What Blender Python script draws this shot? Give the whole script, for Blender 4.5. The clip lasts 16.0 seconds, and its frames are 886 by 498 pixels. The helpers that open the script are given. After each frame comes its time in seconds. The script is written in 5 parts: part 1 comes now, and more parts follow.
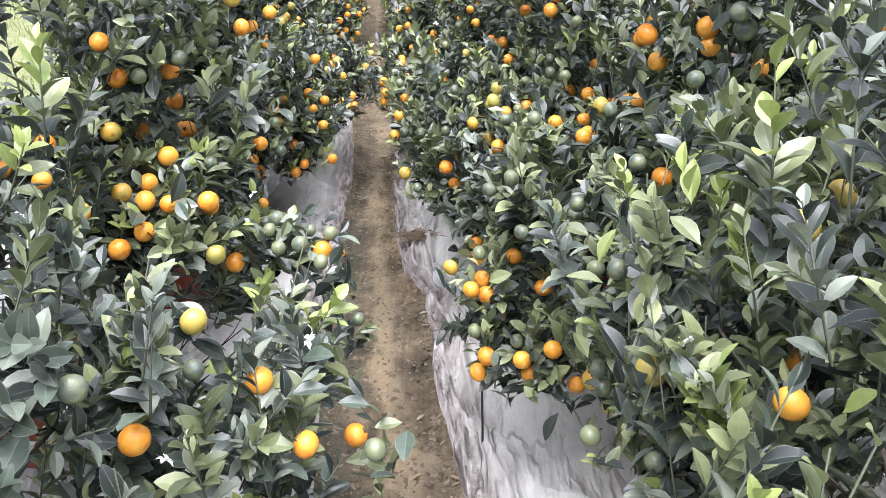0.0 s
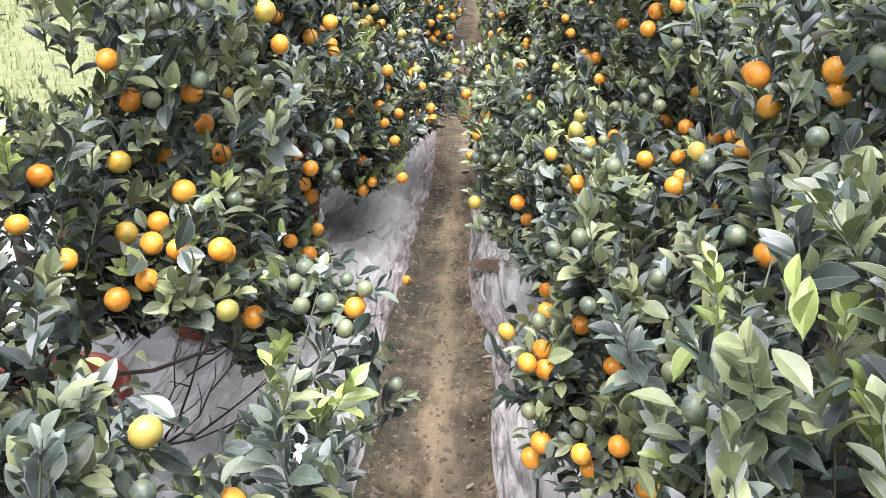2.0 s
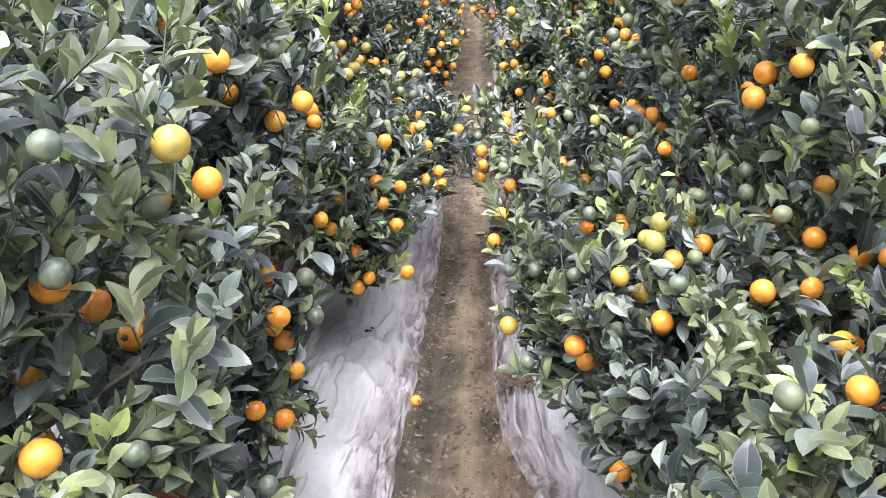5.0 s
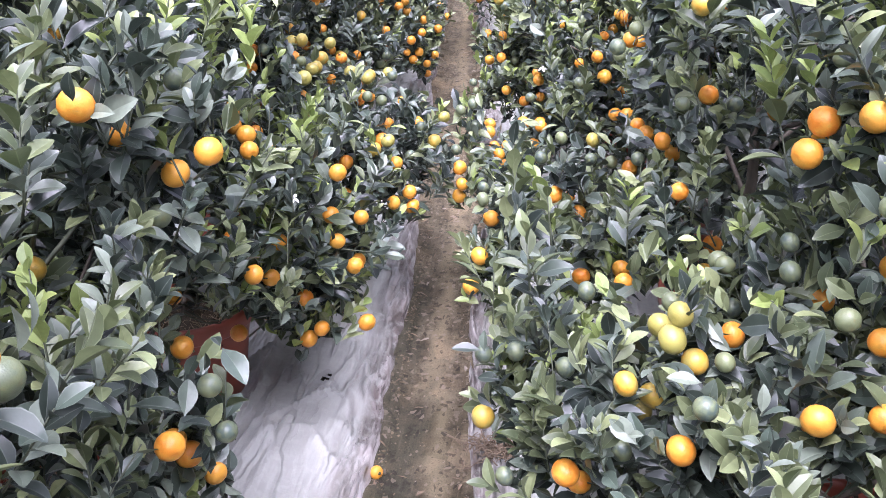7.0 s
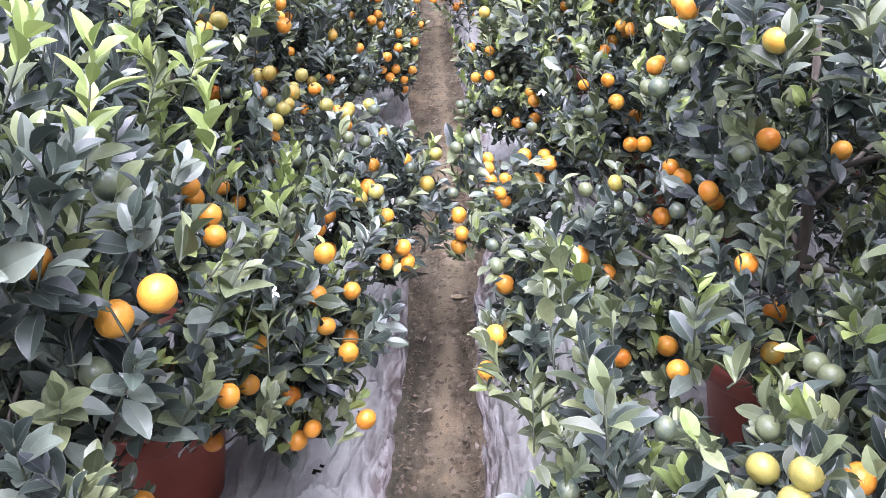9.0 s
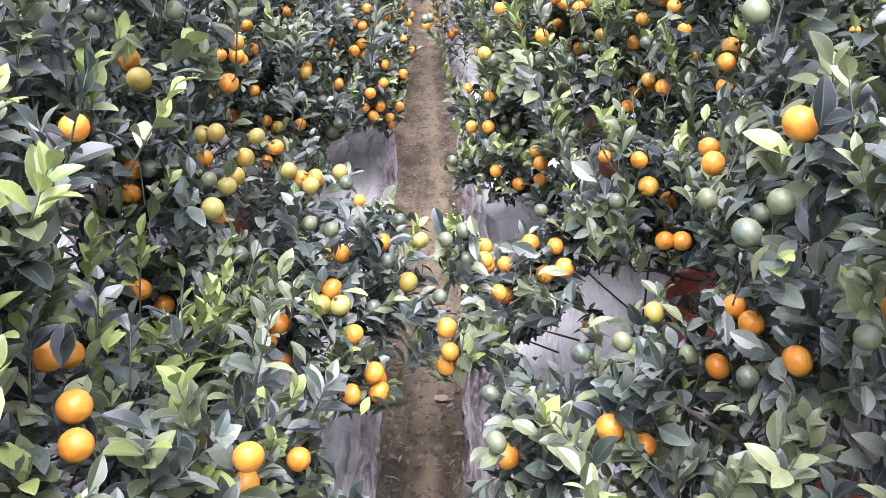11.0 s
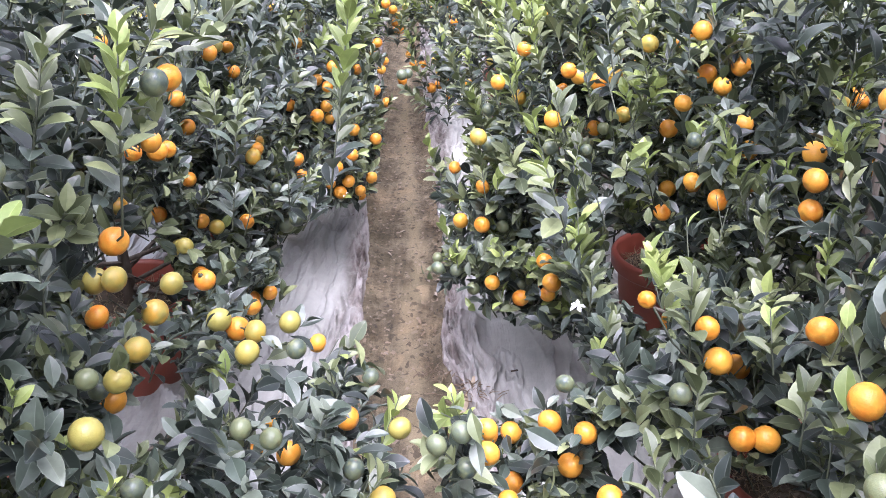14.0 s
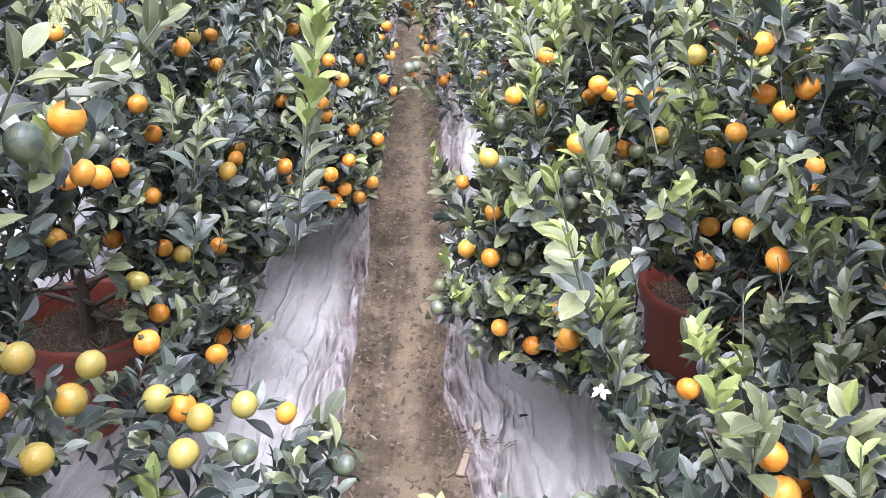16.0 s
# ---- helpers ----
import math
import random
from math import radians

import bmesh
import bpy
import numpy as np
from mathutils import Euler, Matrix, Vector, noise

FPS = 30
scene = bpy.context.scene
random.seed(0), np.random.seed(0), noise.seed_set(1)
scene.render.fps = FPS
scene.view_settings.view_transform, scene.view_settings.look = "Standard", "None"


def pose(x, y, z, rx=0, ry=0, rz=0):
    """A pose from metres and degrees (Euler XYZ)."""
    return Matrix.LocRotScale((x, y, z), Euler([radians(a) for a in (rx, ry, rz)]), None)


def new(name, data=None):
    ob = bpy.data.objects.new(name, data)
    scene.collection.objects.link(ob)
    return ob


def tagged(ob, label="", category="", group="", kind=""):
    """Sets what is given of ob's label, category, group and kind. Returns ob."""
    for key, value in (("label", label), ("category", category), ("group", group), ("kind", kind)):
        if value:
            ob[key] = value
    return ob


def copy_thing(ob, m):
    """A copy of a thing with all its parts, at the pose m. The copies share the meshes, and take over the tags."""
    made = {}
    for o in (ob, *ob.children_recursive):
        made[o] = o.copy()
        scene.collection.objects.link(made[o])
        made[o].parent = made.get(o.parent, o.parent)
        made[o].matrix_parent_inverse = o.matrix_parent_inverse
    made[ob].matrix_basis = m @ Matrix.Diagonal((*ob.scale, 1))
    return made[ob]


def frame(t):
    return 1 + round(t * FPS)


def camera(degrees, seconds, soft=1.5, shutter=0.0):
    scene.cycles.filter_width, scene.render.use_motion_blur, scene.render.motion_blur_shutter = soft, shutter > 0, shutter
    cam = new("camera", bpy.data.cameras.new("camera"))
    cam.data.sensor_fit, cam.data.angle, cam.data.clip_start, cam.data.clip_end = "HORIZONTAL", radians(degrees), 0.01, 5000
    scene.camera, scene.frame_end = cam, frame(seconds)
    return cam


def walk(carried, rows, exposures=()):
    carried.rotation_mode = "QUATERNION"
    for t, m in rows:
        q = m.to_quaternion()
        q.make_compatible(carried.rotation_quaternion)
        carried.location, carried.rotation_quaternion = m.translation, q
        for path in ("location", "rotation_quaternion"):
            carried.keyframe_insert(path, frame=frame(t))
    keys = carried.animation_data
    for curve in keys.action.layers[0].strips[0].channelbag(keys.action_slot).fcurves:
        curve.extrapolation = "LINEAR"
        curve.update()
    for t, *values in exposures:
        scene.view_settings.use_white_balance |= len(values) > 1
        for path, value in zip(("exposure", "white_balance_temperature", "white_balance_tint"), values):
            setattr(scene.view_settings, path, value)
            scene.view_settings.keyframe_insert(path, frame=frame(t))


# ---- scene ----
cam = camera(51.2, 16.0, soft=0.3)
METRES, EYE, TILT, LEAN, TURN = 4.0, 1.65, -23.5, 0.0, 0.0
ROWS = [
    (0.0, 0.0, 0.0, 0.0, -0.0, 0.0, -0.0),
    (0.5, -0.0039, 0.0099, 0.0045, -0.42, -0.42, -0.51),
    (1.0, 0.0006, 0.0337, 0.0112, 0.57, -1.36, -0.35),
    (1.5, 0.0148, 0.0693, 0.0276, 2.99, -0.66, -2.03),
    (2.0, 0.0206, 0.0858, 0.0357, 5.98, -0.42, -3.26),
    (2.5, 0.0159, 0.1082, 0.0431, 7.71, -1.72, -4.03),
    (3.0, 0.005, 0.1636, 0.0638, 6.19, -1.66, -3.06),
    (3.5, -0.0073, 0.2044, 0.086, 4.78, -0.34, -0.71),
    (4.0, -0.0154, 0.2246, 0.0959, 5.83, -0.9, -1.02),
    (4.5, -0.0177, 0.2548, 0.1075, 6.01, -0.0, -1.4),
    (7.0, -0.0167, 0.3998, 0.1695, 5.29, -2.03, -2.31),
    (7.5, -0.0297, 0.4429, 0.1928, 4.68, -1.41, -0.97),
    (8.0, -0.0358, 0.4704, 0.2056, 3.18, -1.81, 0.26),
    (8.5, -0.0418, 0.4813, 0.2079, 3.43, -2.38, 0.48),
    (11.0, -0.0536, 0.6403, 0.2745, 2.75, -2.21, -1.48),
    (11.5, -0.0648, 0.6863, 0.2972, 0.27, -0.83, -0.36),
    (12.0, -0.0683, 0.7066, 0.3088, -0.27, -0.1, -0.41),
    (12.5, -0.0745, 0.7125, 0.3132, 0.28, -0.42, 0.8),
    (13.0, -0.076, 0.7238, 0.3165, 1.02, -0.31, -0.44),
    (13.5, -0.0738, 0.7579, 0.3282, 1.78, -0.36, -0.33),
    (14.0, -0.07, 0.8028, 0.3484, 1.09, -1.33, -1.5),
    (14.5, -0.0631, 0.825, 0.3617, 1.87, -1.7, -2.26),
    (15.0, -0.0637, 0.8358, 0.3708, 1.93, -4.03, -2.35),
    (15.5, -0.0606, 0.8535, 0.3702, 2.36, -3.76, -3.41),
    (16.0, -0.0645, 0.8942, 0.3875, 2.18, -3.36, -3.08),
]
walk(cam, [(t, pose(0, 0, EYE, TILT, LEAN, TURN) @ pose(METRES * x, METRES * y, METRES * z, 90 + pitch, roll, yaw)) for t, x, y, z, yaw, pitch, roll in ROWS],
     [(0.0, 2.37, 6040, 19), (2.5, 2.4, 6110, 19), (4.5, 2.46, 6010, 21), (7.0, 2.56, 5700, 29), (8.5, 2.56, 5620, 30), (11.0, 2.55, 5800, 28), (16.0, 2.47, 5800, 28)])

# ---- world, sun, exposure ----
SUN_ELEV, SUN_ROT = 70.0, 181.0
world = bpy.data.worlds.new("overcast_sky")
scene.world = world
world.use_nodes = True
wn = world.node_tree.nodes
wl = world.node_tree.links
sky = wn.new("ShaderNodeTexSky")
sky.sky_type = "NISHITA"
sky.sun_disc = False
sky.sun_elevation = radians(SUN_ELEV)
sky.sun_rotation = radians(SUN_ROT)
sky.air_density, sky.dust_density = 1.0, 3.0
haze = wn.new("ShaderNodeHueSaturation")
haze.inputs["Saturation"].default_value = 0.30
wl.new(sky.outputs[0], haze.inputs["Color"])
wl.new(haze.outputs[0], wn["Background"].inputs["Color"])
wn["Background"].inputs["Strength"].default_value = 0.085

sun_data = bpy.data.lights.new("sun", "SUN")
sun_data.energy, sun_data.angle, sun_data.color = 2.15, radians(66), (1.0, 0.98, 0.975)
sun = new("sun", sun_data)
sun.matrix_world = pose(0, 0, 12, 90 - SUN_ELEV, 0, 180 - SUN_ROT)


# ---- materials ----
def mat(name):
    m = bpy.data.materials.new(name)
    m.use_nodes = True
    t = m.node_tree
    return m, t, t.nodes["Principled BSDF"]


def node(t, kind, **sets):
    n = t.nodes.new(kind)
    for key, value in sets.items():
        n.inputs[key.replace("_", " ")].default_value = value
    return n


def ramp(t, source, stops):
    n = t.nodes.new("ShaderNodeValToRGB")
    e = n.color_ramp.elements
    while len(e) < len(stops):
        e.new(0.5)
    for el, (p, c) in zip(e, stops):
        el.position, el.color = p, (*c, 1)
    t.links.new(source, n.inputs[0])
    return n.outputs[0]


def mixed(t, a, b, f, mode="MIX"):
    n = t.nodes.new("ShaderNodeMix")
    n.data_type, n.blend_type = "RGBA", mode
    for sock, v in ((n.inputs[0], f), (n.inputs[6], a), (n.inputs[7], b)):
        if isinstance(v, bpy.types.NodeSocket):
            t.links.new(v, sock)
        else:
            sock.default_value = v if isinstance(v, float) else (*v, 1)
    return n.outputs[2]


def noise_tex(t, scale, detail=4.0, rough=0.6, stretch=None):
    co = t.nodes.new("ShaderNodeTexCoord")
    n = node(t, "ShaderNodeTexNoise", Scale=scale, Detail=detail, Roughness=rough)
    src = co.outputs["Object"]
    if stretch:
        mp = t.nodes.new("ShaderNodeMapping")
        mp.inputs["Scale"].default_value = stretch
        t.links.new(src, mp.inputs[0])
        src = mp.outputs[0]
    t.links.new(src, n.inputs["Vector"])
    return n.outputs[0]


def bumped(t, bsdf, height, strength, dist):
    b = node(t, "ShaderNodeBump", Strength=strength, Distance=dist)
    t.links.new(height, b.inputs["Height"])
    t.links.new(b.outputs[0], bsdf.inputs["Normal"])


def piece_random(t):
    """One random number for each leaf, loose or joined."""
    g = t.nodes.new("ShaderNodeNewGeometry")
    o = t.nodes.new("ShaderNodeObjectInfo")
    a = t.nodes.new("ShaderNodeMath")
    a.operation = "ADD"
    f = t.nodes.new("ShaderNodeMath")
    f.operation = "FRACT"
    t.links.new(g.outputs["Random Per Island"], a.inputs[0])
    t.links.new(o.outputs["Random"], a.inputs[1])
    t.links.new(a.outputs[0], f.inputs[0])
    return f.outputs[0]


def leaf_material(name, dark, mid, light, rough, clear, glow):
    """A leathery leaf with a pale thin margin and midrib; the attribute "across" runs from 0 at the midrib to 1 at the margin."""
    m, t, b = mat(name)
    col = ramp(t, piece_random(t), [(0.0, dark), (0.40, tuple(0.58 * v for v in mid)), (0.66, tuple(1.2 * v for v in mid)), (1.0, tuple(1.15 * v for v in light))])
    blotch = ramp(t, noise_tex(t, 70, 3), [(0.36, (0.86, 0.86, 0.86)), (0.70, (1.14, 1.14, 1.14))])
    col = mixed(t, col, blotch, 1.0, "MULTIPLY")
    across = t.nodes.new("ShaderNodeAttribute")
    across.attribute_name = "across"
    pale = ramp(t, across.outputs["Fac"], [(0.0, (0.22, 0.22, 0.22)), (0.07, (0, 0, 0)), (0.90, (0, 0, 0)), (0.98, (0.26, 0.26, 0.26))])
    col = mixed(t, col, tuple(min(0.6, v * 1.6 + 0.11) for v in light), pale)
    t.links.new(col, b.inputs["Base Color"])
    b.inputs["Roughness"].default_value = rough
    b.inputs["Specular IOR Level"].default_value = 0.52
    bumped(t, b, noise_tex(t, 60, 3), 0.25, 0.002)
    tr = t.nodes.new("ShaderNodeBsdfTranslucent")
    t.links.new(mixed(t, col, glow, 0.4), tr.inputs[0])
    mx = t.nodes.new("ShaderNodeMixShader")
    mx.inputs[0].default_value = clear
    t.links.new(b.outputs[0], mx.inputs[1])
    t.links.new(tr.outputs[0], mx.inputs[2])
    t.links.new(mx.outputs[0], t.nodes["Material Output"].inputs[0])
    return m


def fruit_material(name, a, b_, c):
    m, t, b = mat(name)
    o = t.nodes.new("ShaderNodeObjectInfo")
    col = ramp(t, o.outputs["Random"], [(0.0, a), (0.5, b_), (1.0, c)])
    patch = ramp(t, noise_tex(t, 1.1, 2), [(0.38, (0, 0, 0)), (0.66, (0.85, 0.85, 0.85))])
    col = mixed(t, col, c, patch)
    col = mixed(t, col, (0.25, 0.16, 0.06), ramp(t, noise_tex(t, 2.2, 4), [(0.60, (0, 0, 0)), (0.74, (0.35, 0.35, 0.35))]))
    col = mixed(t, col, (1.25, 1.22, 1.15), ramp(t, noise_tex(t, 9, 5), [(0.5, (0, 0, 0)), (0.7, (0.5, 0.5, 0.5))]), "MULTIPLY")
    t.links.new(col, b.inputs["Base Color"])
    b.inputs["Roughness"].default_value = 0.38
    b.inputs["Subsurface Weight"].default_value = 0.08
    b.inputs["Subsurface Radius"].default_value = (0.006, 0.003, 0.001)
    v = node(t, "ShaderNodeTexVoronoi", Scale=11.0)
    co = t.nodes.new("ShaderNodeTexCoord")
    t.links.new(co.outputs["Object"], v.inputs["Vector"])
    bumped(t, b, v.outputs["Distance"], 0.22, 0.0012)
    return m


LEAF = leaf_material("mature_leaf", (0.010, 0.015, 0.013), (0.053, 0.072, 0.053), (0.145, 0.168, 0.124), 0.37, 0.03, (0.22, 0.32, 0.16))
OLIVE = leaf_material("olive_leaf", (0.058, 0.076, 0.037), (0.120, 0.144, 0.068), (0.200, 0.223, 0.105), 0.39, 0.08, (0.40, 0.55, 0.16))
YOUNG = leaf_material("young_leaf", (0.175, 0.235, 0.066), (0.225, 0.285, 0.082), (0.290, 0.340, 0.105), 0.44, 0.15, (0.50, 0.66, 0.18))
RIPE = fruit_material("ripe_rind", (0.62, 0.19, 0.016), (0.66, 0.25, 0.022), (0.70, 0.34, 0.042))
TURNING = fruit_material("turning_rind", (0.58, 0.27, 0.024), (0.52, 0.325, 0.042), (0.33, 0.30, 0.076))
UNRIPE = fruit_material("unripe_rind", (0.052, 0.074, 0.062), (0.082, 0.108, 0.082), (0.165, 0.188, 0.092))


def grain_material(name, a, b_, scale, rough, bump, stretch=None, dist=0.004):
    m, t, b = mat(name)
    n1 = noise_tex(t, scale, 6, 0.65, stretch)
    n2 = noise_tex(t, scale * 0.13, 3, 0.5)
    col = mixed(t, ramp(t, n1, [(0.3, a), (0.7, b_)]), ramp(t, n2, [(0.3, a), (0.7, b_)]), 0.45)
    t.links.new(col, b.inputs["Base Color"])
    b.inputs["Roughness"].default_value = rough
    bumped(t, b, n1, bump, dist)
    return m


BARK = grain_material("citrus_bark", (0.055, 0.045, 0.035), (0.16, 0.135, 0.10), 60, 0.85, 0.6, (1, 1, 0.25))
TWIG = grain_material("green_twig", (0.040, 0.050, 0.030), (0.075, 0.085, 0.045), 80, 0.6, 0.3)
POT = grain_material("terracotta_plastic", (0.20, 0.045, 0.026), (0.30, 0.075, 0.045), 14, 0.45, 0.15)
SOIL = grain_material("pot_soil", (0.030, 0.022, 0.015), (0.12, 0.095, 0.06), 90, 0.95, 0.9)
STRAW = grain_material("dry_grass", (0.20, 0.15, 0.08), (0.40, 0.33, 0.20), 120, 0.8, 0.2)
PETAL = grain_material("white_petal", (0.72, 0.72, 0.68), (0.85, 0.85, 0.82), 80, 0.5, 0.1)
DRY = grain_material("dead_leaf", (0.09, 0.062, 0.038), (0.24, 0.175, 0.11), 60, 0.8, 0.4)
BLACK = grain_material("black_tube", (0.012, 0.012, 0.013), (0.03, 0.03, 0.03), 40, 0.5, 0.1)


def ground_material():
    m, t, b = mat("trodden_earth")
    n1 = noise_tex(t, 7, 10, 0.72)
    streak = noise_tex(t, 48, 8, 0.72, (1, 0.07, 1))
    grit = noise_tex(t, 210, 8, 0.85)
    fleck = node(t, "ShaderNodeTexVoronoi", Scale=75.0)
    co = t.nodes.new("ShaderNodeTexCoord")
    t.links.new(co.outputs["Object"], fleck.inputs["Vector"])
    earth = mixed(t, ramp(t, n1, [(0.36, (0.064, 0.051, 0.030)), (0.5, (0.141, 0.113, 0.069)), (0.64, (0.237, 0.195, 0.128))]),
                  ramp(t, streak, [(0.38, (0.054, 0.044, 0.027)), (0.5, (0.122, 0.099, 0.062)), (0.62, (0.216, 0.179, 0.123))]), 0.32)
    patch = ramp(t, noise_tex(t, 3.2, 6, 0.65), [(0.40, (0.62, 0.60, 0.56)), (0.47, (0.95, 0.95, 0.95)), (0.56, (1.05, 1.04, 1.03)), (0.64, (1.45, 1.38, 1.32))])
    earth = mixed(t, earth, patch, 0.8, "MULTIPLY")
    track = t.nodes.new("ShaderNodeAttribute")
    track.attribute_name = "track"
    earth = mixed(t, earth, (0.235, 0.190, 0.116), track.outputs["Fac"])
    moss = t.nodes.new("ShaderNodeAttribute")
    moss.attribute_name = "moss"
    damp = mixed(t, ramp(t, n1, [(0.36, (0.038, 0.036, 0.019)), (0.64, (0.104, 0.097, 0.055))]), ramp(t, streak, [(0.4, (0.024, 0.023, 0.017)), (0.62, (0.082, 0.077, 0.055))]), 0.5)
    earth = mixed(t, earth, damp, moss.outputs["Fac"])
    earth = mixed(t, earth, ramp(t, grit, [(0.36, (0.22, 0.20, 0.19)), (0.46, (0.95, 0.95, 0.95)), (0.57, (1.0, 1.0, 1.0)), (0.66, (2.1, 2.05, 2.0))]), 0.9, "MULTIPLY")
    crumb = ramp(t, fleck.outputs["Distance"], [(0.10, (0.45, 0.45, 0.45)), (0.30, (1, 1, 1))])
    earth = mixed(t, earth, crumb, ramp(t, noise_tex(t, 16, 5), [(0.48, (0, 0, 0)), (0.60, (0.9, 0.9, 0.9))]), "MULTIPLY")
    flake = facets(t, 85.0, (1.0, 0.7, 1.0))[0]
    earth = mixed(t, earth, (0.27, 0.215, 0.165), ramp(t, flake, [(0.92, (0, 0, 0)), (0.95, (0.4, 0.4, 0.4)), (1.0, (0.7, 0.7, 0.7))]))
    earth = mixed(t, earth, (0.030, 0.024, 0.018), ramp(t, flake, [(0.0, (0.7, 0.7, 0.7)), (0.10, (0.4, 0.4, 0.4)), (0.13, (0, 0, 0))]))
    clod = facets(t, 11.0, (1.0, 0.6, 1.0))[0]
    earth = mixed(t, earth, (1.35, 1.27, 1.2), ramp(t, clod, [(0.76, (0, 0, 0)), (0.90, (0.5, 0.5, 0.5))]), "MULTIPLY")
    earth = mixed(t, earth, (0.62, 0.63, 0.55), ramp(t, clod, [(0.10, (0.5, 0.5, 0.5)), (0.26, (0, 0, 0))]), "MULTIPLY")
    grass = t.nodes.new("ShaderNodeAttribute")
    grass.attribute_name = "grass"
    turf = ramp(t, n1, [(0.3, (0.10, 0.115, 0.045)), (0.55, (0.17, 0.185, 0.08)), (0.8, (0.25, 0.235, 0.125))])
    t.links.new(mixed(t, earth, turf, grass.outputs["Fac"]), b.inputs["Base Color"])
    b.inputs["Roughness"].default_value = 0.8
    b.inputs["Specular IOR Level"].default_value = 0.3
    bumped(t, b, mixed(t, grit, streak, 0.45), 1.0, 0.012)
    return m


def facets(t, scale, stretch):
    """Sharp-edged flat facets, as of crumpled plastic: a tone for each and the distance to its edge."""
    co = t.nodes.new("ShaderNodeTexCoord")
    mp = t.nodes.new("ShaderNodeMapping")
    mp.inputs["Scale"].default_value = stretch
    wob = node(t, "ShaderNodeTexNoise", Scale=14.0, Detail=3.0)
    t.links.new(co.outputs["Object"], wob.inputs["Vector"])
    add = t.nodes.new("ShaderNodeVectorMath")
    add.operation = "MULTIPLY_ADD"
    add.inputs[1].default_value = (0.05, 0.05, 0.05)
    t.links.new(wob.outputs["Color"], add.inputs[0])
    t.links.new(co.outputs["Object"], add.inputs[2])
    t.links.new(add.outputs[0], mp.inputs[0])
    v = node(t, "ShaderNodeTexVoronoi", Scale=scale)
    e = node(t, "ShaderNodeTexVoronoi", Scale=scale)
    e.feature = "DISTANCE_TO_EDGE"
    sep = t.nodes.new("ShaderNodeSeparateColor")
    t.links.new(mp.outputs[0], v.inputs["Vector"])
    t.links.new(mp.outputs[0], e.inputs["Vector"])
    t.links.new(v.outputs["Color"], sep.inputs[0])
    return sep.outputs[0], e.outputs["Distance"]


def film_material(name, pale):
    m, t, b = mat(name)
    n1 = noise_tex(t, 3.0, 6, 0.6)
    n2 = noise_tex(t, 26, 6, 0.7)
    tone = facets(t, 52.0, (1.0, 0.08, 0.5))[0]
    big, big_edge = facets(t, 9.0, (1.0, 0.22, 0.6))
    col = mixed(t, ramp(t, n1, [(0.3, (0.257 * pale, 0.257 * pale, 0.236 * pale)), (0.7, (0.340 * pale, 0.341 * pale, 0.312 * pale))]), (0.398 * pale, 0.399 * pale, 0.367 * pale),
                ramp(t, n2, [(0.45, (0, 0, 0)), (0.75, (0.5, 0.5, 0.5))]))
    # Facet tones put the light and shade of broad folds into the colour.
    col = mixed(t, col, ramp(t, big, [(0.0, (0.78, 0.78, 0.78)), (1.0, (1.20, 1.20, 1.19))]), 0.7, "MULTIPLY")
    dirt = t.nodes.new("ShaderNodeAttribute")
    dirt.attribute_name = "dirt"
    d = mixed(t, dirt.outputs["Color"], ramp(t, n2, [(0.36, (0.45, 0.45, 0.45)), (0.52, (1.0, 1.0, 1.0))]), 1.0, "MULTIPLY")
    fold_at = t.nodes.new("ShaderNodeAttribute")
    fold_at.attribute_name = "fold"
    # Brown soil with fold shading painted in: dark in the creases, pale on the crests.
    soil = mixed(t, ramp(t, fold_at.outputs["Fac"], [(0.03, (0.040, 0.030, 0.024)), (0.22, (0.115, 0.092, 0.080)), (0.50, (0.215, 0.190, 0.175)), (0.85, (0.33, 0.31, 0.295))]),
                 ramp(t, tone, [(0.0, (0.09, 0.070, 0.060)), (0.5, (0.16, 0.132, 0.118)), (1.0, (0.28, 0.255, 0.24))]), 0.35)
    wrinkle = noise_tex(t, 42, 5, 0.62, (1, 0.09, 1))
    # Thin dark streaks, painted as the shadow pockets between the pleats.
    shade_line = ramp(t, wrinkle, [(0.34, (0.85, 0.85, 0.85)), (0.40, (0.6, 0.6, 0.6)), (0.45, (0, 0, 0))])
    soil = mixed(t, soil, (0.034, 0.026, 0.021), shade_line)
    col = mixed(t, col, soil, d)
    t.links.new(col, b.inputs["Base Color"])
    b.inputs["Roughness"].default_value = 0.45
    b.inputs["Specular IOR Level"].default_value = 0.42
    pleat = ramp(t, noise_tex(t, 9, 3, 0.5, (1, 0.22, 1)), [(0.40, (0, 0, 0)), (0.50, (1, 1, 1)), (0.54, (0.2, 0.2, 0.2)), (0.62, (0, 0, 0))])
    thin = ramp(t, wrinkle, [(0.42, (0, 0, 0)), (0.50, (1, 1, 1)), (0.58, (0, 0, 0))])
    fine = node(t, "ShaderNodeBump", Strength=0.3, Distance=0.006)
    t.links.new(mixed(t, noise_tex(t, 30, 3, 0.55), thin, 0.35), fine.inputs["Height"])
    fold = node(t, "ShaderNodeBump", Strength=0.62, Distance=0.026)
    t.links.new(mixed(t, pleat, big_edge, 0.2), fold.inputs["Height"])
    t.links.new(fine.outputs[0], fold.inputs["Normal"])
    t.links.new(fold.outputs[0], b.inputs["Normal"])
    return m


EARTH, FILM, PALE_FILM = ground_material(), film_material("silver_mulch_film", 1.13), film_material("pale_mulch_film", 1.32)


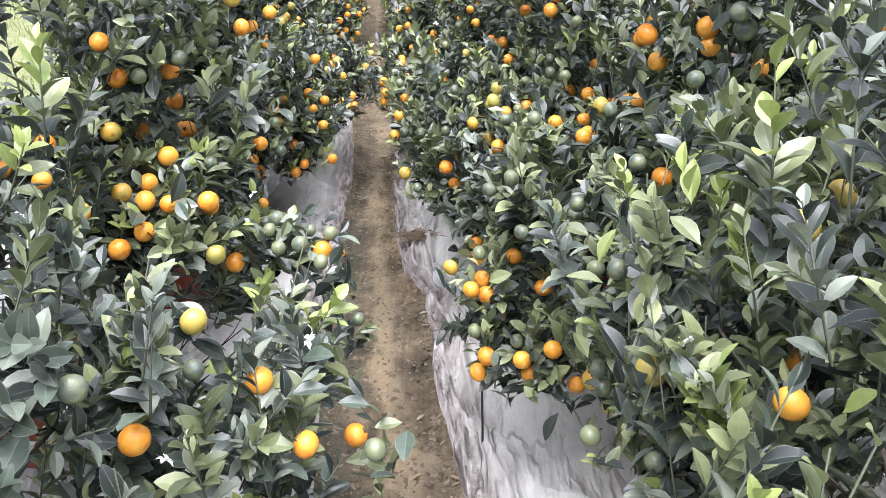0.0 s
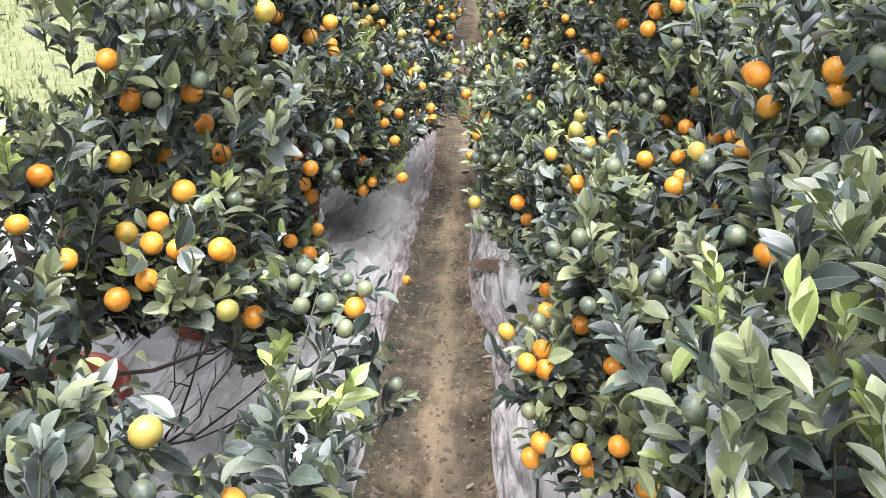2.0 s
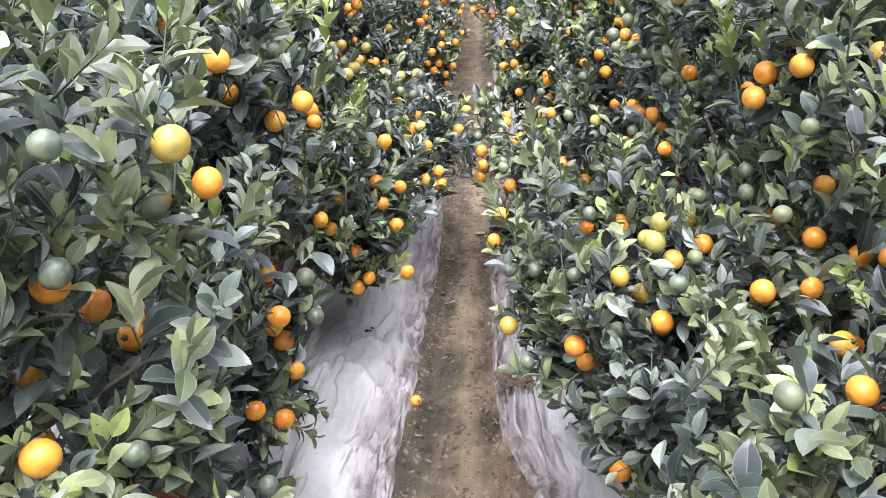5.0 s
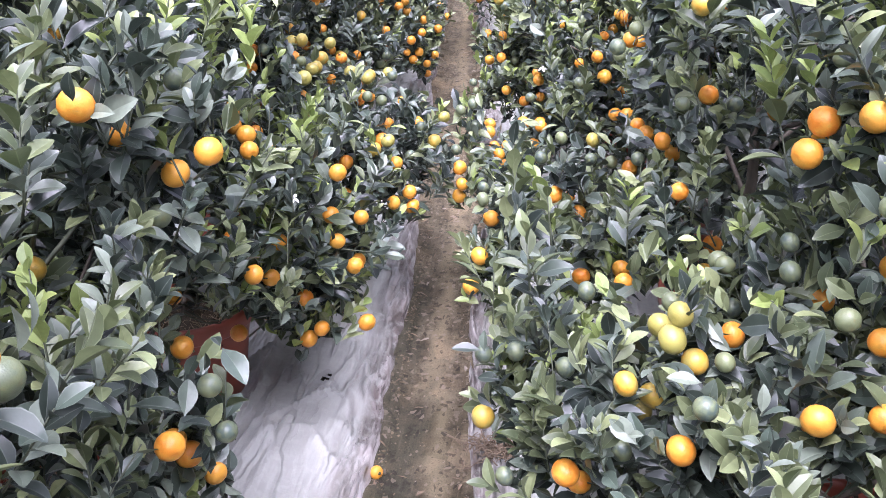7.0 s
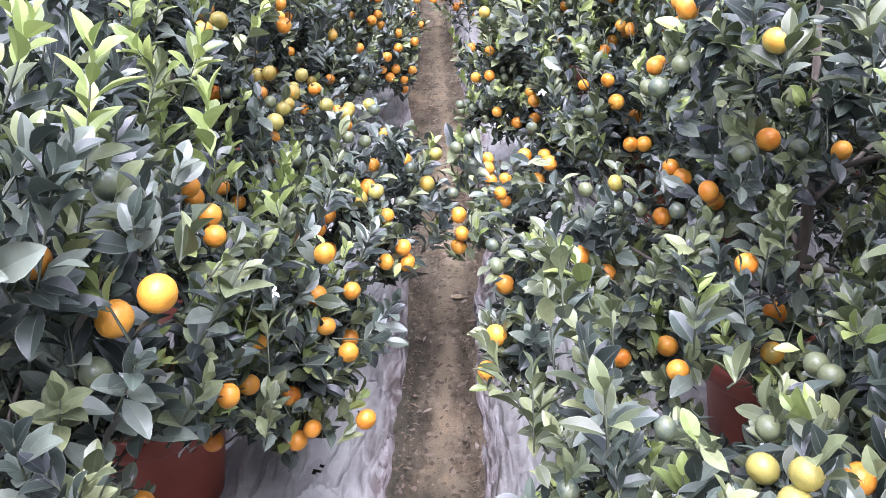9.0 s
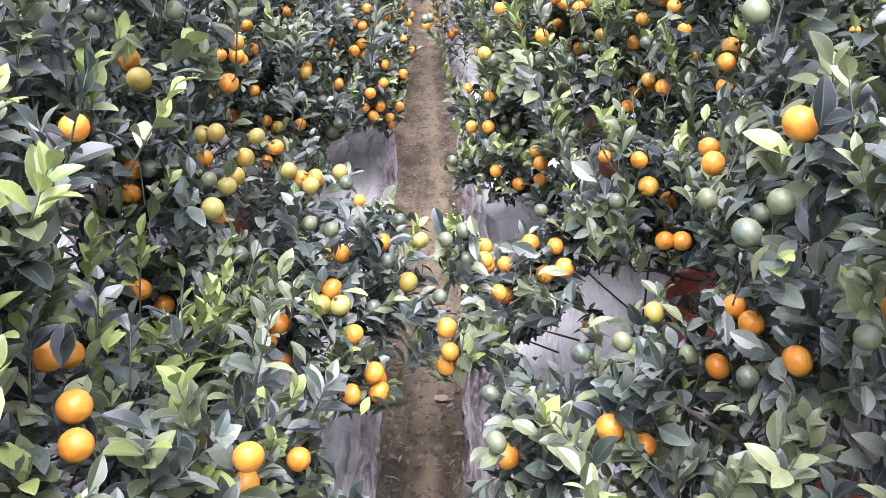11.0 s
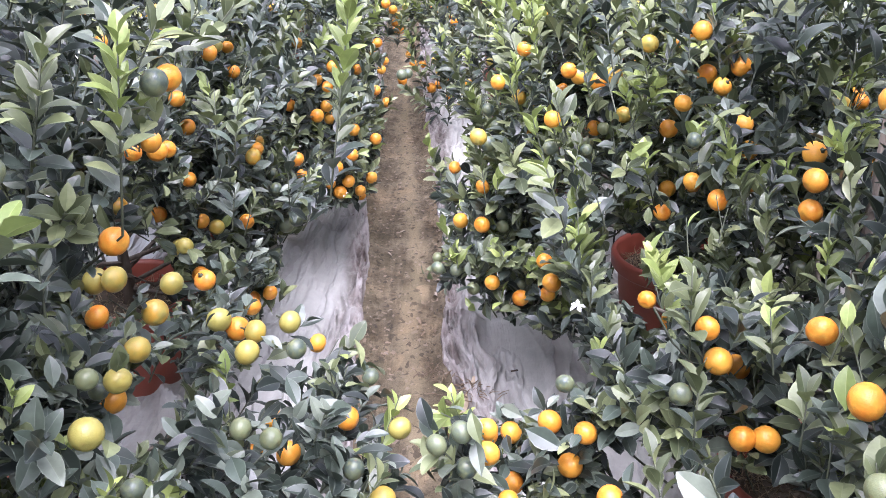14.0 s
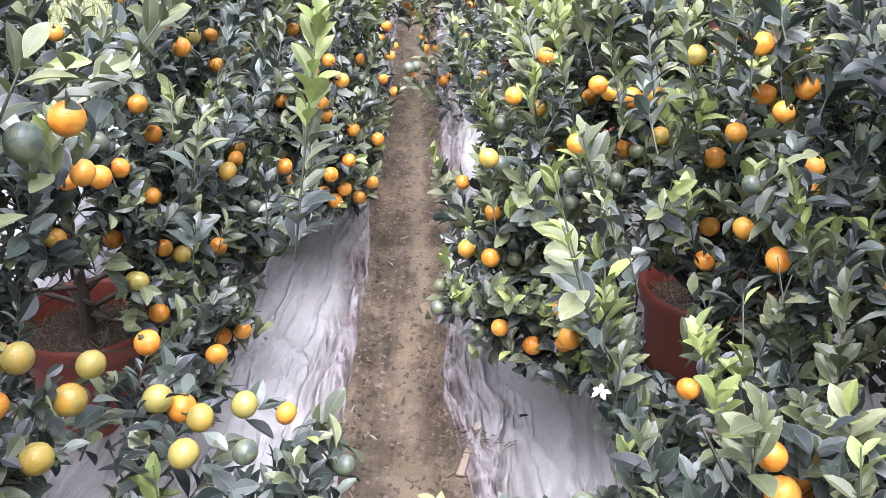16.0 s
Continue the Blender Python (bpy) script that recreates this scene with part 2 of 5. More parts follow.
# ---- mesh helpers ----
def mesh_of(name, verts, faces, material, smooth=True):
    me = bpy.data.meshes.new(name)
    me.from_pydata([tuple(v) for v in verts], [], faces)
    for one in (material if isinstance(material, (list, tuple)) else [material]):
        me.materials.append(one)
    if smooth:
        me.polygons.foreach_set("use_smooth", [True] * len(me.polygons))
    me.update()
    return me


def part(name, me, parent, m=None, label=""):
    ob = new(name, me)
    ob.parent = parent
    if m is not None:
        ob.matrix_basis = m
    return tagged(ob, label)


def lathe(profile, sides):
    verts, faces = [], []
    for r, z in profile:
        for i in range(sides):
            a = 2 * math.pi * i / sides
            verts.append((r * math.cos(a), r * math.sin(a), z))
    for k in range(len(profile) - 1):
        for i in range(sides):
            j = (i + 1) % sides
            faces.append((k * sides + i, k * sides + j, (k + 1) * sides + j, (k + 1) * sides + i))
    return verts, faces


def tube(verts, faces, points, radii, sides=5):
    """Adds a tapered tube along the points."""
    base = len(verts)
    pts = [Vector(p) for p in points]
    for k, p in enumerate(pts):
        d = (pts[min(k + 1, len(pts) - 1)] - pts[max(k - 1, 0)]).normalized()
        u = d.orthogonal().normalized()
        w = d.cross(u)
        for i in range(sides):
            a = 2 * math.pi * i / sides
            verts.append(p + (u * math.cos(a) + w * math.sin(a)) * radii[k])
    for k in range(len(pts) - 1):
        for i in range(sides):
            j = (i + 1) % sides
            faces.append((base + k * sides + i, base + k * sides + j, base + (k + 1) * sides + j, base + (k + 1) * sides + i))
    faces.append(tuple(base + (len(pts) - 1) * sides + i for i in range(sides)))


def lerp_table(table, v):
    return float(np.interp(v, [a for a, _ in table], [b for _, b in table]))


# ---- ground, path and mulch film ----
PATH_LEFT = [(-3, -0.20), (1.0, -0.30), (2.5, -0.37), (3.4, -0.455), (4.0, -0.46), (5.0, -0.49), (5.8, -0.585), (6.7, -0.635), (7.3, -0.69), (9.0, -0.80), (11.5, -0.96), (20, -1.5)]
PATH_RIGHT = [(-3, 0.25), (1.0, 0.13), (2.25, 0.025), (2.75, -0.045), (3.3, -0.08), (3.5, -0.165), (4.0, -0.225), (5.1, -0.29), (5.65, -0.22), (6.2, -0.345), (6.9, -0.35), (9.05, -0.53), (10.0, -0.60), (20, -1.2)]
BED = 0.075


def n3(x, y, z=0.0):
    return noise.noise((x, y, z))


def path_sides(y):
    w = 0.018 * n3(y * 3.1, 7.3) + 0.010 * n3(y * 11, 2.1)
    return lerp_table(PATH_LEFT, y) + w, lerp_table(PATH_RIGHT, y) + 0.018 * n3(y * 3.3, 17.3) + 0.010 * n3(y * 12, 5.1)


def build_ground():
    xs = np.concatenate([-np.geomspace(900, 3.2, 22), np.arange(-3.0, -1.15, 0.12), np.arange(-1.1, 0.45, 0.014), np.arange(0.5, 3.0, 0.2), np.geomspace(3.2, 900, 22)])
    ys = np.concatenate([-np.geomspace(900, 2.4, 18), np.arange(-2.0, 1.0, 0.2), np.arange(1.0, 12.5, 0.022), np.arange(12.6, 16, 0.2), np.geomspace(16.5, 1200, 24)])
    verts, moss, grass, track = [], [], [], []
    for y in ys:
        l, r = path_sides(y) if 0 < y < 16 else (lerp_table(PATH_LEFT, y), lerp_table(PATH_RIGHT, y))
        for x in xs:
            z, g, ms, tr = 0.0, 0.0, 0.0, 0.0
            if -1.2 < x < 0.5 and 0 < y < 13:
                u = (x - l) / (r - l)
                z = 0.006 * n3(x * 9, y * 5) + 0.004 * n3(x * 30, y * 18) + 0.0018 * n3(x * 90, y * 60)
                z += 0.005 * math.cos(u * 9.5) * (0.6 + 0.4 * n3(y * 2, 3.3)) if 0 < u < 1 else 0.0
                z += 0.022 * max(0.0, abs(u - 0.5) - 0.36) / 0.2 * (0.7 + 0.6 * n3(x * 20, y * 20, 4)) if -0.1 < u < 1.1 else 0.0
                ms = 0.9 * max(0.0, min(1.0, 2.2 * (0.56 - u) + 0.9 * n3(x * 7, y * 1.8, 9) + 0.5 * n3(x * 30, y * 14, 2))) * (1.0 if y < 5.0 else 0.25)
                tr = 0.85 * max(0.0, min(1.0, 1.3 - abs(u - 0.60 - 0.10 * n3(y * 1.2, 8)) * 7 + 1.1 * n3(x * 26, y * 7, 1)))
            elif x < -2.55 or y > 14.5 or x > 6.5:
                g = 1.0
                z = 0.05 * n3(x * 0.4, y * 0.4)
            verts.append((x, y, z))
            moss.append(ms)
            grass.append(g)
            track.append(tr)
    nx = len(xs)
    faces = [(j * nx + i, j * nx + i + 1, (j + 1) * nx + i + 1, (j + 1) * nx + i) for j in range(len(ys) - 1) for i in range(nx - 1)]
    me = mesh_of("ground", verts, faces, EARTH)
    for key, vals in (("moss", moss), ("grass", grass), ("track", track)):
        me.attributes.new(key, "FLOAT", "POINT").data.foreach_set("value", vals)
    return tagged(new("ground", me), "trodden brown earth path with rough grass beyond the beds", "ground", kind="structure")


def ridge(x, y, z):
    return 1 - abs(n3(x, y, z)) * 2.2


def film_height(d, y, side, edge):
    """Height of the film at distance d from the edge of the path."""
    rise = min(1.0, d / 0.34)
    z = 0.008 + BED * rise * rise * (3 - 2 * rise)
    warp = 0.30 * n3(d * 2.5, y * 1.1, side * 5) + 0.08 * n3(d * 8, y * 4, 6 + side)
    long_fold = max(0.0, ridge((d + warp) * 4.0, y * 0.8, 3 + side)) ** 4
    cross = max(0.0, ridge(d * 1.6 + warp, (y + warp * 1.5) * 2.6, 13 + side)) ** 5
    veins = max(0.0, ridge(d * 14 + warp * 9, y * 9 - d * 6, 8 + side)) ** 3
    z += 0.034 * long_fold * min(1, d / 0.10) + 0.020 * cross * min(1, d / 0.15) + 0.0020 * veins + 0.0016 * n3(d * 38, y * 30, side)
    hem = min(1.0, 1.6 * max(0.0, 1 - d / (0.14 + 0.09 * n3(y * 1.7, 4, side))))
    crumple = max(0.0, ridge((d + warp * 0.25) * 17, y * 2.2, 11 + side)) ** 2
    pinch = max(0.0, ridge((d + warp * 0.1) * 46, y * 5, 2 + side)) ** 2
    z += hem * (0.050 * crumple + 0.022 * pinch + 0.010 * n3(d * 30, y * 16, 7))
    if side < 0 and 5.2 < y < 7.6:
        off = edge - d - (-0.836 - 0.028 * (7.19 - y) - 0.004 * math.sin(y * 9))
        z += 0.016 * math.exp(-(off / 0.009) ** 2) - 0.010 * math.exp(-((off - 0.016) / 0.009) ** 2)
    if d < 0.012:
        z = -0.012
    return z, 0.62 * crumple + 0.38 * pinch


HOLES = [(-0.665, 4.07, 0.012), (-0.752, 7.25, 0.011), (-0.65, 4.09, 0.008), (-0.10, 6.02, 0.009)]


def build_film(side, reach, label):
    ds = np.concatenate([np.arange(0.0, 0.16, 0.0065), np.arange(0.16, 0.72, 0.011), np.arange(0.72, 1.2, 0.04), np.arange(1.25, reach, 0.25), [reach]])
    ys = np.concatenate([np.arange(-2.5, 1.6, 0.08), np.arange(1.6, 8.0, 0.0115), np.arange(8.0, 14.2, 0.04)])
    verts, dirt, fold = [], [], []
    for y in ys:
        edge = path_sides(y)[0 if side < 0 else 1]
        soil = 0.090 if side < 0 else 0.105
        for d in ds:
            z, crest = film_height(d, y, side, edge)
            verts.append((edge + side * d, y, z))
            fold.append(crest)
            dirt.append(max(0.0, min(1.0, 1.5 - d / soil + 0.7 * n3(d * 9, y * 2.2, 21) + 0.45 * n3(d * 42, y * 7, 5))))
    nd = len(ds)
    faces = []
    for j in range(len(ys) - 1):
        for i in range(nd - 1):
            v = verts[j * nd + i]
            if any((v[0] - x) ** 2 + ((v[1] - y) * 1.3) ** 2 < r * r for x, y, r in HOLES):
                continue
            faces.append((j * nd + i, j * nd + i + 1, (j + 1) * nd + i + 1, (j + 1) * nd + i))
    if side < 0:
        faces = [f[::-1] for f in faces]
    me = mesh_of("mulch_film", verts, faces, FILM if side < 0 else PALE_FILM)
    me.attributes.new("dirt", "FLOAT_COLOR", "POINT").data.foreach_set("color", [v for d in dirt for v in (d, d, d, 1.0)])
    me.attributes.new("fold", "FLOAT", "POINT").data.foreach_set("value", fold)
    return tagged(new("mulch_film", me), label, "plastic sheet", kind="structure")


build_ground()
build_film(-1, 2.0, "silver-grey wrinkled plastic film with a soiled hem")
build_film(1, 6.6, "pale grey crinkled plastic film tucked into the earth")


# ---- tree pieces ----
def leaf_shape():
    """A folded oval leaf, 1 long and 1 wide, with rounded shoulders: points, faces, and how far across each point lies."""
    rows = [(0.09, 0.08, 0.000), (0.26, 0.32, 0.016), (0.46, 0.48, 0.018), (0.64, 0.465, 0.000), (0.82, 0.31, -0.036), (0.94, 0.14, -0.068)]
    pts, across, faces = [(0, 0, 0)], [0.5], []
    for y, w, z in rows:
        pts += [(-w, y, z + 0.17 * w), (0, y, z), (w, y, z + 0.17 * w)]
        across += [1.0, 0.0, 1.0]
    pts.append((0, 1.0, -0.085))
    across.append(1.0)
    faces = [(0, 2, 1), (0, 3, 2)]
    for k in range(len(rows) - 1):
        i = 1 + 3 * k
        faces += [(i, i + 1, i + 4, i + 3), (i + 1, i + 2, i + 5, i + 4)]
    i = 1 + 3 * (len(rows) - 1)
    faces += [(i, i + 1, i + 3), (i + 1, i + 2, i + 3)]
    return np.array(pts), faces, across


LEAF_T, LEAF_F, LEAF_ACROSS = leaf_shape()


def crease(me):
    """Makes the midribs sharp folds."""
    pairs = np.zeros(2 * len(me.edges), np.int32)
    me.edges.foreach_get("vertices", pairs)
    inner = np.array([v < 0.6 for v in LEAF_ACROSS])[pairs % len(LEAF_ACROSS)].reshape(-1, 2).all(1)
    me.attributes.new("sharp_edge", "BOOLEAN", "EDGE").data.foreach_set("value", inner)


def single_leaf(material):
    me = mesh_of("leaf", LEAF_T, LEAF_F, material)
    crease(me)
    me.attributes.new("across", "FLOAT", "POINT").data.foreach_set("value", LEAF_ACROSS)
    return me


leaf_meshes = {one: single_leaf(one) for one in (LEAF, OLIVE, YOUNG)}


def leaves_mesh(rows, material):
    """One mesh of many leaves; a row is origin, side, axis, normal, length, width."""
    k, size = len(rows), len(LEAF_T)
    o, s, a, n = (np.array([r[i] for r in rows]) for i in range(4))
    ln, wd = np.array([r[4] for r in rows])[:, None, None], np.array([r[5] for r in rows])[:, None, None]
    v = o[:, None] + LEAF_T[None, :, :1] * wd * s[:, None] + LEAF_T[None, :, 1:2] * ln * a[:, None] + LEAF_T[None, :, 2:] * ln * n[:, None]
    faces = [tuple(i + size * j for i in f) for j in range(k) for f in LEAF_F]
    me = mesh_of("foliage", v.reshape(-1, 3), faces, material)
    crease(me)
    me.attributes.new("across", "FLOAT", "POINT").data.foreach_set("value", np.tile(np.array(LEAF_ACROSS, np.float32), k))
    return me


def fruit_body():
    prof = []
    for i in range(11):
        a = math.pi * i / 10
        r, z = math.sin(a), math.cos(a)
        dent = 0.10 * max(0, 1 - r / 0.45) ** 2
        prof.append((max(r, 0.004), z * 0.90 - math.copysign(dent, z)))
    verts, faces = lathe(prof[::-1], 16)
    return verts, faces


def fruit_meshes():
    made = {}
    for key, one in (("o", RIPE), ("y", TURNING), ("g", UNRIPE)):
        verts, faces = fruit_body()
        k = len(faces)
        v2, f2 = lathe([(0.01, 0.80), (0.22, 0.80), (0.27, 0.86), (0.10, 0.90), (0.07, 1.25), (0.004, 1.25)], 5)
        base = len(verts)
        me = mesh_of("fruit", verts + v2, faces + [tuple(i + base for i in f) for f in f2], [one, TWIG])
        me.polygons.foreach_set("material_index", [0] * k + [1] * len(f2))
        made[key] = me
    return made


FRUIT = fruit_meshes()
FRUIT_R = 0.0245


def flower_mesh():
    rnd = random.Random(4)
    verts, faces = [], []
    for i in range(5):
        m = pose(0, 0, 0, 0, 0, 72 * i + rnd.uniform(-9, 9)) @ pose(0, 0, 0, rnd.uniform(2, 42), rnd.uniform(-20, 20), 0) @ Matrix.Diagonal((1.0, rnd.uniform(0.75, 1.05), 1.0, 1.0))
        base = len(verts)
        for x, y, z in ((0, 0.001, 0), (-0.0035, 0.006, 0.0012), (0.0035, 0.006, 0.0012), (-0.0046, 0.012, 0.0), (0.0046, 0.012, 0.0), (0, 0.0175, -0.006), (0, 0.007, -0.001)):
            verts.append(m @ Vector((x, y, z)))
        faces += [tuple(base + k for k in f) for f in ((0, 2, 6), (0, 6, 1), (1, 6, 3), (6, 2, 4), (6, 4, 3), (3, 4, 5))]
    v2, f2 = lathe([(0.0005, 0.0), (0.003, 0.001), (0.0028, 0.006), (0.0004, 0.0075)], 6)
    base = len(verts)
    return mesh_of("flower", verts + v2, faces + [tuple(i + base for i in f) for f in f2], PETAL)


FLOWER = flower_mesh()
pot_v, pot_f = lathe([(0.001, 0.0), (0.138, 0.0), (0.145, 0.006), (0.176, 0.235), (0.179, 0.244), (0.192, 0.247), (0.199, 0.256), (0.201, 0.292), (0.196, 0.301), (0.184, 0.301), (0.178, 0.290), (0.170, 0.20), (0.160, 0.19)], 44)
POT_MESH = mesh_of("pot", pot_v, pot_f, POT)


def soil_mesh():
    rnd = random.Random(5)
    verts, faces = lathe([(0.172, 0.222), (0.15, 0.238), (0.10, 0.244), (0.04, 0.250), (0.001, 0.255)], 28)
    verts = [(x + rnd.uniform(-.004, .004), y + rnd.uniform(-.004, .004), z + rnd.uniform(-.006, .006)) for x, y, z in verts]
    k = len(faces)
    for _ in range(420):
        a, r = rnd.uniform(0, 6.28), 0.165 * math.sqrt(rnd.random())
        p = Vector((r * math.cos(a), r * math.sin(a), 0.240))
        d = Vector((rnd.uniform(-1, 1), rnd.uniform(-1, 1), rnd.uniform(0.2, 1.3))).normalized() * rnd.uniform(0.02, 0.06)
        tube(verts, faces, [p, p + d * 0.5, p + d + Vector((0, 0, -0.012))], [0.0011, 0.0009, 0.0004], 3)
    me = mesh_of("soil", verts, faces, [SOIL, STRAW])
    me.polygons.foreach_set("material_index", [0] * k + [1] * (len(faces) - k))
    return me


SOIL_MESH = soil_mesh()
PROFILE = [(0.22, 0.45), (0.28, 0.80), (0.38, 1.0), (0.55, 1.0), (0.72, 0.90), (0.85, 0.70), (0.94, 0.42), (1.0, 0.10)]
GAPS = []


def gap(spot, level, *outline):
    """An opening between the crowns: what of the film (or of a pot's rim), at that level, lies open to the sky over a spot of the path."""
    GAPS.append((np.array((*spot, 1.65)), level, np.array(outline)))


# openings between the crowns, from south to north
gap((0.0, 0.0), 0.085, (-0.53, 5.93), (-0.35, 5.93), (-0.26, 4.75), (-0.2, 3.86), (-0.2, 3.49), (-0.05, 2.99), (-0.03, 2.78), (-0.05, 2.66), (-0.03, 2.33), (0.02, 1.96), (-0.13, 1.96), (-0.24, 2.46), (-0.28, 2.82), (-0.39, 3.61), (-0.48, 4.66))
gap((0.0, 0.0), 0.085, (-0.94, 4.64), (-0.7, 4.48), (-0.62, 5.34), (-0.47, 4.75), (-0.44, 3.86), (-0.66, 3.9), (-0.87, 4.27))
gap((0.0, 0.0), 0.085, (-0.25, 4.66), (-0.1, 4.04), (0.03, 3.86), (0.01, 3.49), (0.03, 2.99), (-0.05, 2.99), (-0.18, 3.49))
gap((0.0, 0.0), 0.085, (-0.04, 2.74), (0.08, 2.54), (0.19, 2.3), (0.39, 2.51), (0.48, 2.46), (0.52, 2.01), (0.51, 1.94), (0.07, 1.94))
gap((0.06, 0.47), 0.085, (-0.55, 5.63), (-0.37, 5.39), (-0.26, 4.72), (-0.22, 4.15), (-0.2, 3.65), (-0.05, 3.11), (-0.03, 2.97), (-0.05, 2.53), (-0.03, 2.32), (-0.33, 2.27), (-0.36, 2.45), (-0.27, 2.65), (-0.31, 2.89), (-0.42, 3.28), (-0.42, 3.99), (-0.46, 4.76))
gap((0.06, 0.47), 0.085, (-1.02, 4.35), (-0.76, 4.36), (-0.52, 5.11), (-0.45, 4.6), (-0.47, 3.7), (-0.45, 3.28), (-0.58, 3.48), (-0.73, 3.76), (-0.91, 4.09))
gap((0.06, 0.47), 0.085, (-1.24, 2.98), (-1.15, 3.02), (-0.97, 2.9), (-0.85, 2.8), (-0.73, 2.69), (-0.81, 2.49), (-0.78, 2.31), (-0.82, 2.23), (-0.92, 2.41), (-1.02, 2.71))
gap((0.06, 0.47), 0.085, (-0.22, 4.15), (-0.03, 3.8), (-0.02, 3.6), (0.09, 3.42), (0.08, 3.27), (-0.04, 3.19), (-0.13, 3.42))
gap((0.06, 0.47), 0.085, (-0.03, 2.51), (0.08, 2.43), (0.11, 2.32), (-0.03, 2.3))
gap((-0.07, 1.11), 0.085, (-0.9, 11.7), (-0.62, 9.63), (-0.49, 7.17))
gap((-0.07, 1.11), 0.085, (-0.4, 5.74), (-0.41, 5.23), (-0.28, 4.82), (-0.23, 4.47), (-0.2, 3.72), (-0.15, 3.37), (-0.05, 3.05), (-0.43, 3.02), (-0.44, 3.53), (-0.47, 4.51), (-0.49, 5.08), (-0.55, 5.47))
gap((-0.07, 1.11), 0.085, (-0.86, 4.38), (-0.65, 4.34), (-0.53, 4.62), (-0.49, 4.94), (-0.45, 4.51), (-0.44, 3.53), (-0.44, 3.11), (-0.53, 3.08), (-0.63, 3.05), (-0.68, 3.27), (-0.66, 3.42), (-0.69, 3.62), (-0.82, 3.87), (-0.81, 4.13))
gap((-0.07, 1.11), 0.085, (-0.24, 4.42), (-0.15, 4.15), (-0.11, 3.82), (-0.04, 3.6), (0.03, 3.49), (0.04, 3.28), (0.16, 3.2), (0.18, 3.08), (-0.05, 3.05), (-0.17, 3.49), (-0.2, 3.76))
gap((-0.07, 1.74), 0.33, (-1.11, 3.84), (-0.96, 4), (-0.92, 3.93), (-0.93, 3.82), (-1.03, 3.82))
gap((-0.07, 1.74), 0.085, (-1.04, 4.27), (-0.88, 4.25), (-0.62, 4.24), (-0.49, 4.36), (-0.47, 4.83), (-0.45, 4.6), (-0.46, 4.03), (-0.46, 3.59), (-0.67, 3.5), (-0.78, 3.6), (-0.84, 3.87), (-0.95, 4.04))
gap((-0.07, 1.74), 0.085, (-0.48, 4.98), (-0.35, 4.84), (-0.26, 4.46), (-0.22, 3.99), (-0.16, 3.55), (-0.39, 3.53), (-0.41, 4.03), (-0.42, 4.44))
gap((-0.14, 2.05), 0.33, (0.33, 4.21), (0.44, 4.12), (0.37, 4), (0.34, 3.87), (0.29, 3.95))
gap((-0.14, 2.05), 0.33, (-1.08, 3.83), (-0.92, 3.88), (-0.92, 3.8), (-0.99, 3.75))
gap((-0.14, 2.05), 0.085, (-0.77, 9.77), (-0.64, 9.32), (-0.46, 7.32), (-0.63, 7.05))
gap((-0.14, 2.05), 0.085, (-0.54, 5.35), (-0.33, 5.35), (-0.3, 5.08), (-0.4, 4.89), (-0.31, 4.71), (-0.28, 4.54), (-0.26, 4.29), (-0.23, 4.08), (-0.18, 3.88), (-0.42, 3.88), (-0.45, 4.29), (-0.48, 4.83))
gap((-0.14, 2.05), 0.085, (-1.05, 4.12), (-0.98, 4.27), (-0.77, 4.14), (-0.65, 4.21), (-0.52, 4.35), (-0.49, 4.68), (-0.51, 5.08), (-0.46, 4.83), (-0.45, 4.29), (-0.45, 3.88), (-1.06, 3.86), (-1.08, 4.02))
gap((-0.14, 2.05), 0.085, (-1.05, 7.46), (-0.71, 7.51), (-0.67, 6.9), (-0.86, 7.06))
gap((-0.14, 2.05), 0.085, (-0.24, 6.59), (-0.13, 6.47), (-0.23, 6.05), (-0.31, 6.05))
gap((-0.14, 2.05), 0.085, (-0.24, 4.22), (-0.15, 4.21), (-0.06, 4.11), (-0.17, 3.99), (-0.21, 4.04))
gap((-0.14, 2.05), 0.085, (0.28, 4.54), (0.41, 4.59), (0.38, 4.4), (0.28, 4.45))
gap((-0.21, 2.79), 0.33, (0.3, 5.34), (0.34, 5.15), (0.44, 5.04), (0.41, 4.97), (0.3, 4.96), (0.29, 5.1))
gap((-0.21, 2.79), 0.085, (0.16, 5.76), (0.3, 5.77), (0.32, 5.61), (0.23, 5.41), (0.08, 5.37), (-0.08, 5.22), (-0.11, 5.29), (0.11, 5.48))
gap((-0.21, 2.79), 0.085, (-0.65, 4.83), (-0.48, 4.97), (-0.46, 4.76), (-0.52, 4.64), (-0.6, 4.7))
gap((-0.21, 2.79), 0.085, (-0.26, 5.16), (-0.2, 5.15), (-0.21, 4.66), (-0.25, 4.7))
gap((-0.21, 2.79), 0.085, (-0.48, 5.13), (-0.27, 5.15), (-0.26, 4.7), (-0.44, 4.64))
gap((-0.27, 3.08), 0.33, (0.32, 5.31), (0.37, 5.19), (0.47, 5.01), (0.44, 4.92), (0.32, 4.85), (0.29, 5.04))
gap((-0.27, 3.08), 0.33, (0.24, 6.39), (0.33, 6.08), (0.3, 5.95), (0.21, 6.18))
gap((-0.27, 3.08), 0.085, (-1.08, 13.53), (-0.83, 13.54), (-0.61, 10.16), (-0.56, 8.23), (-0.38, 7.15), (-0.37, 6.51), (-0.34, 6.21), (-0.38, 6.09), (-0.55, 6.16), (-0.58, 6.56), (-0.66, 7.38), (-0.67, 8.12))
gap((-0.27, 3.08), 0.085, (-0.4, 5.73), (-0.3, 5.57), (-0.26, 5.48), (-0.3, 5.39))
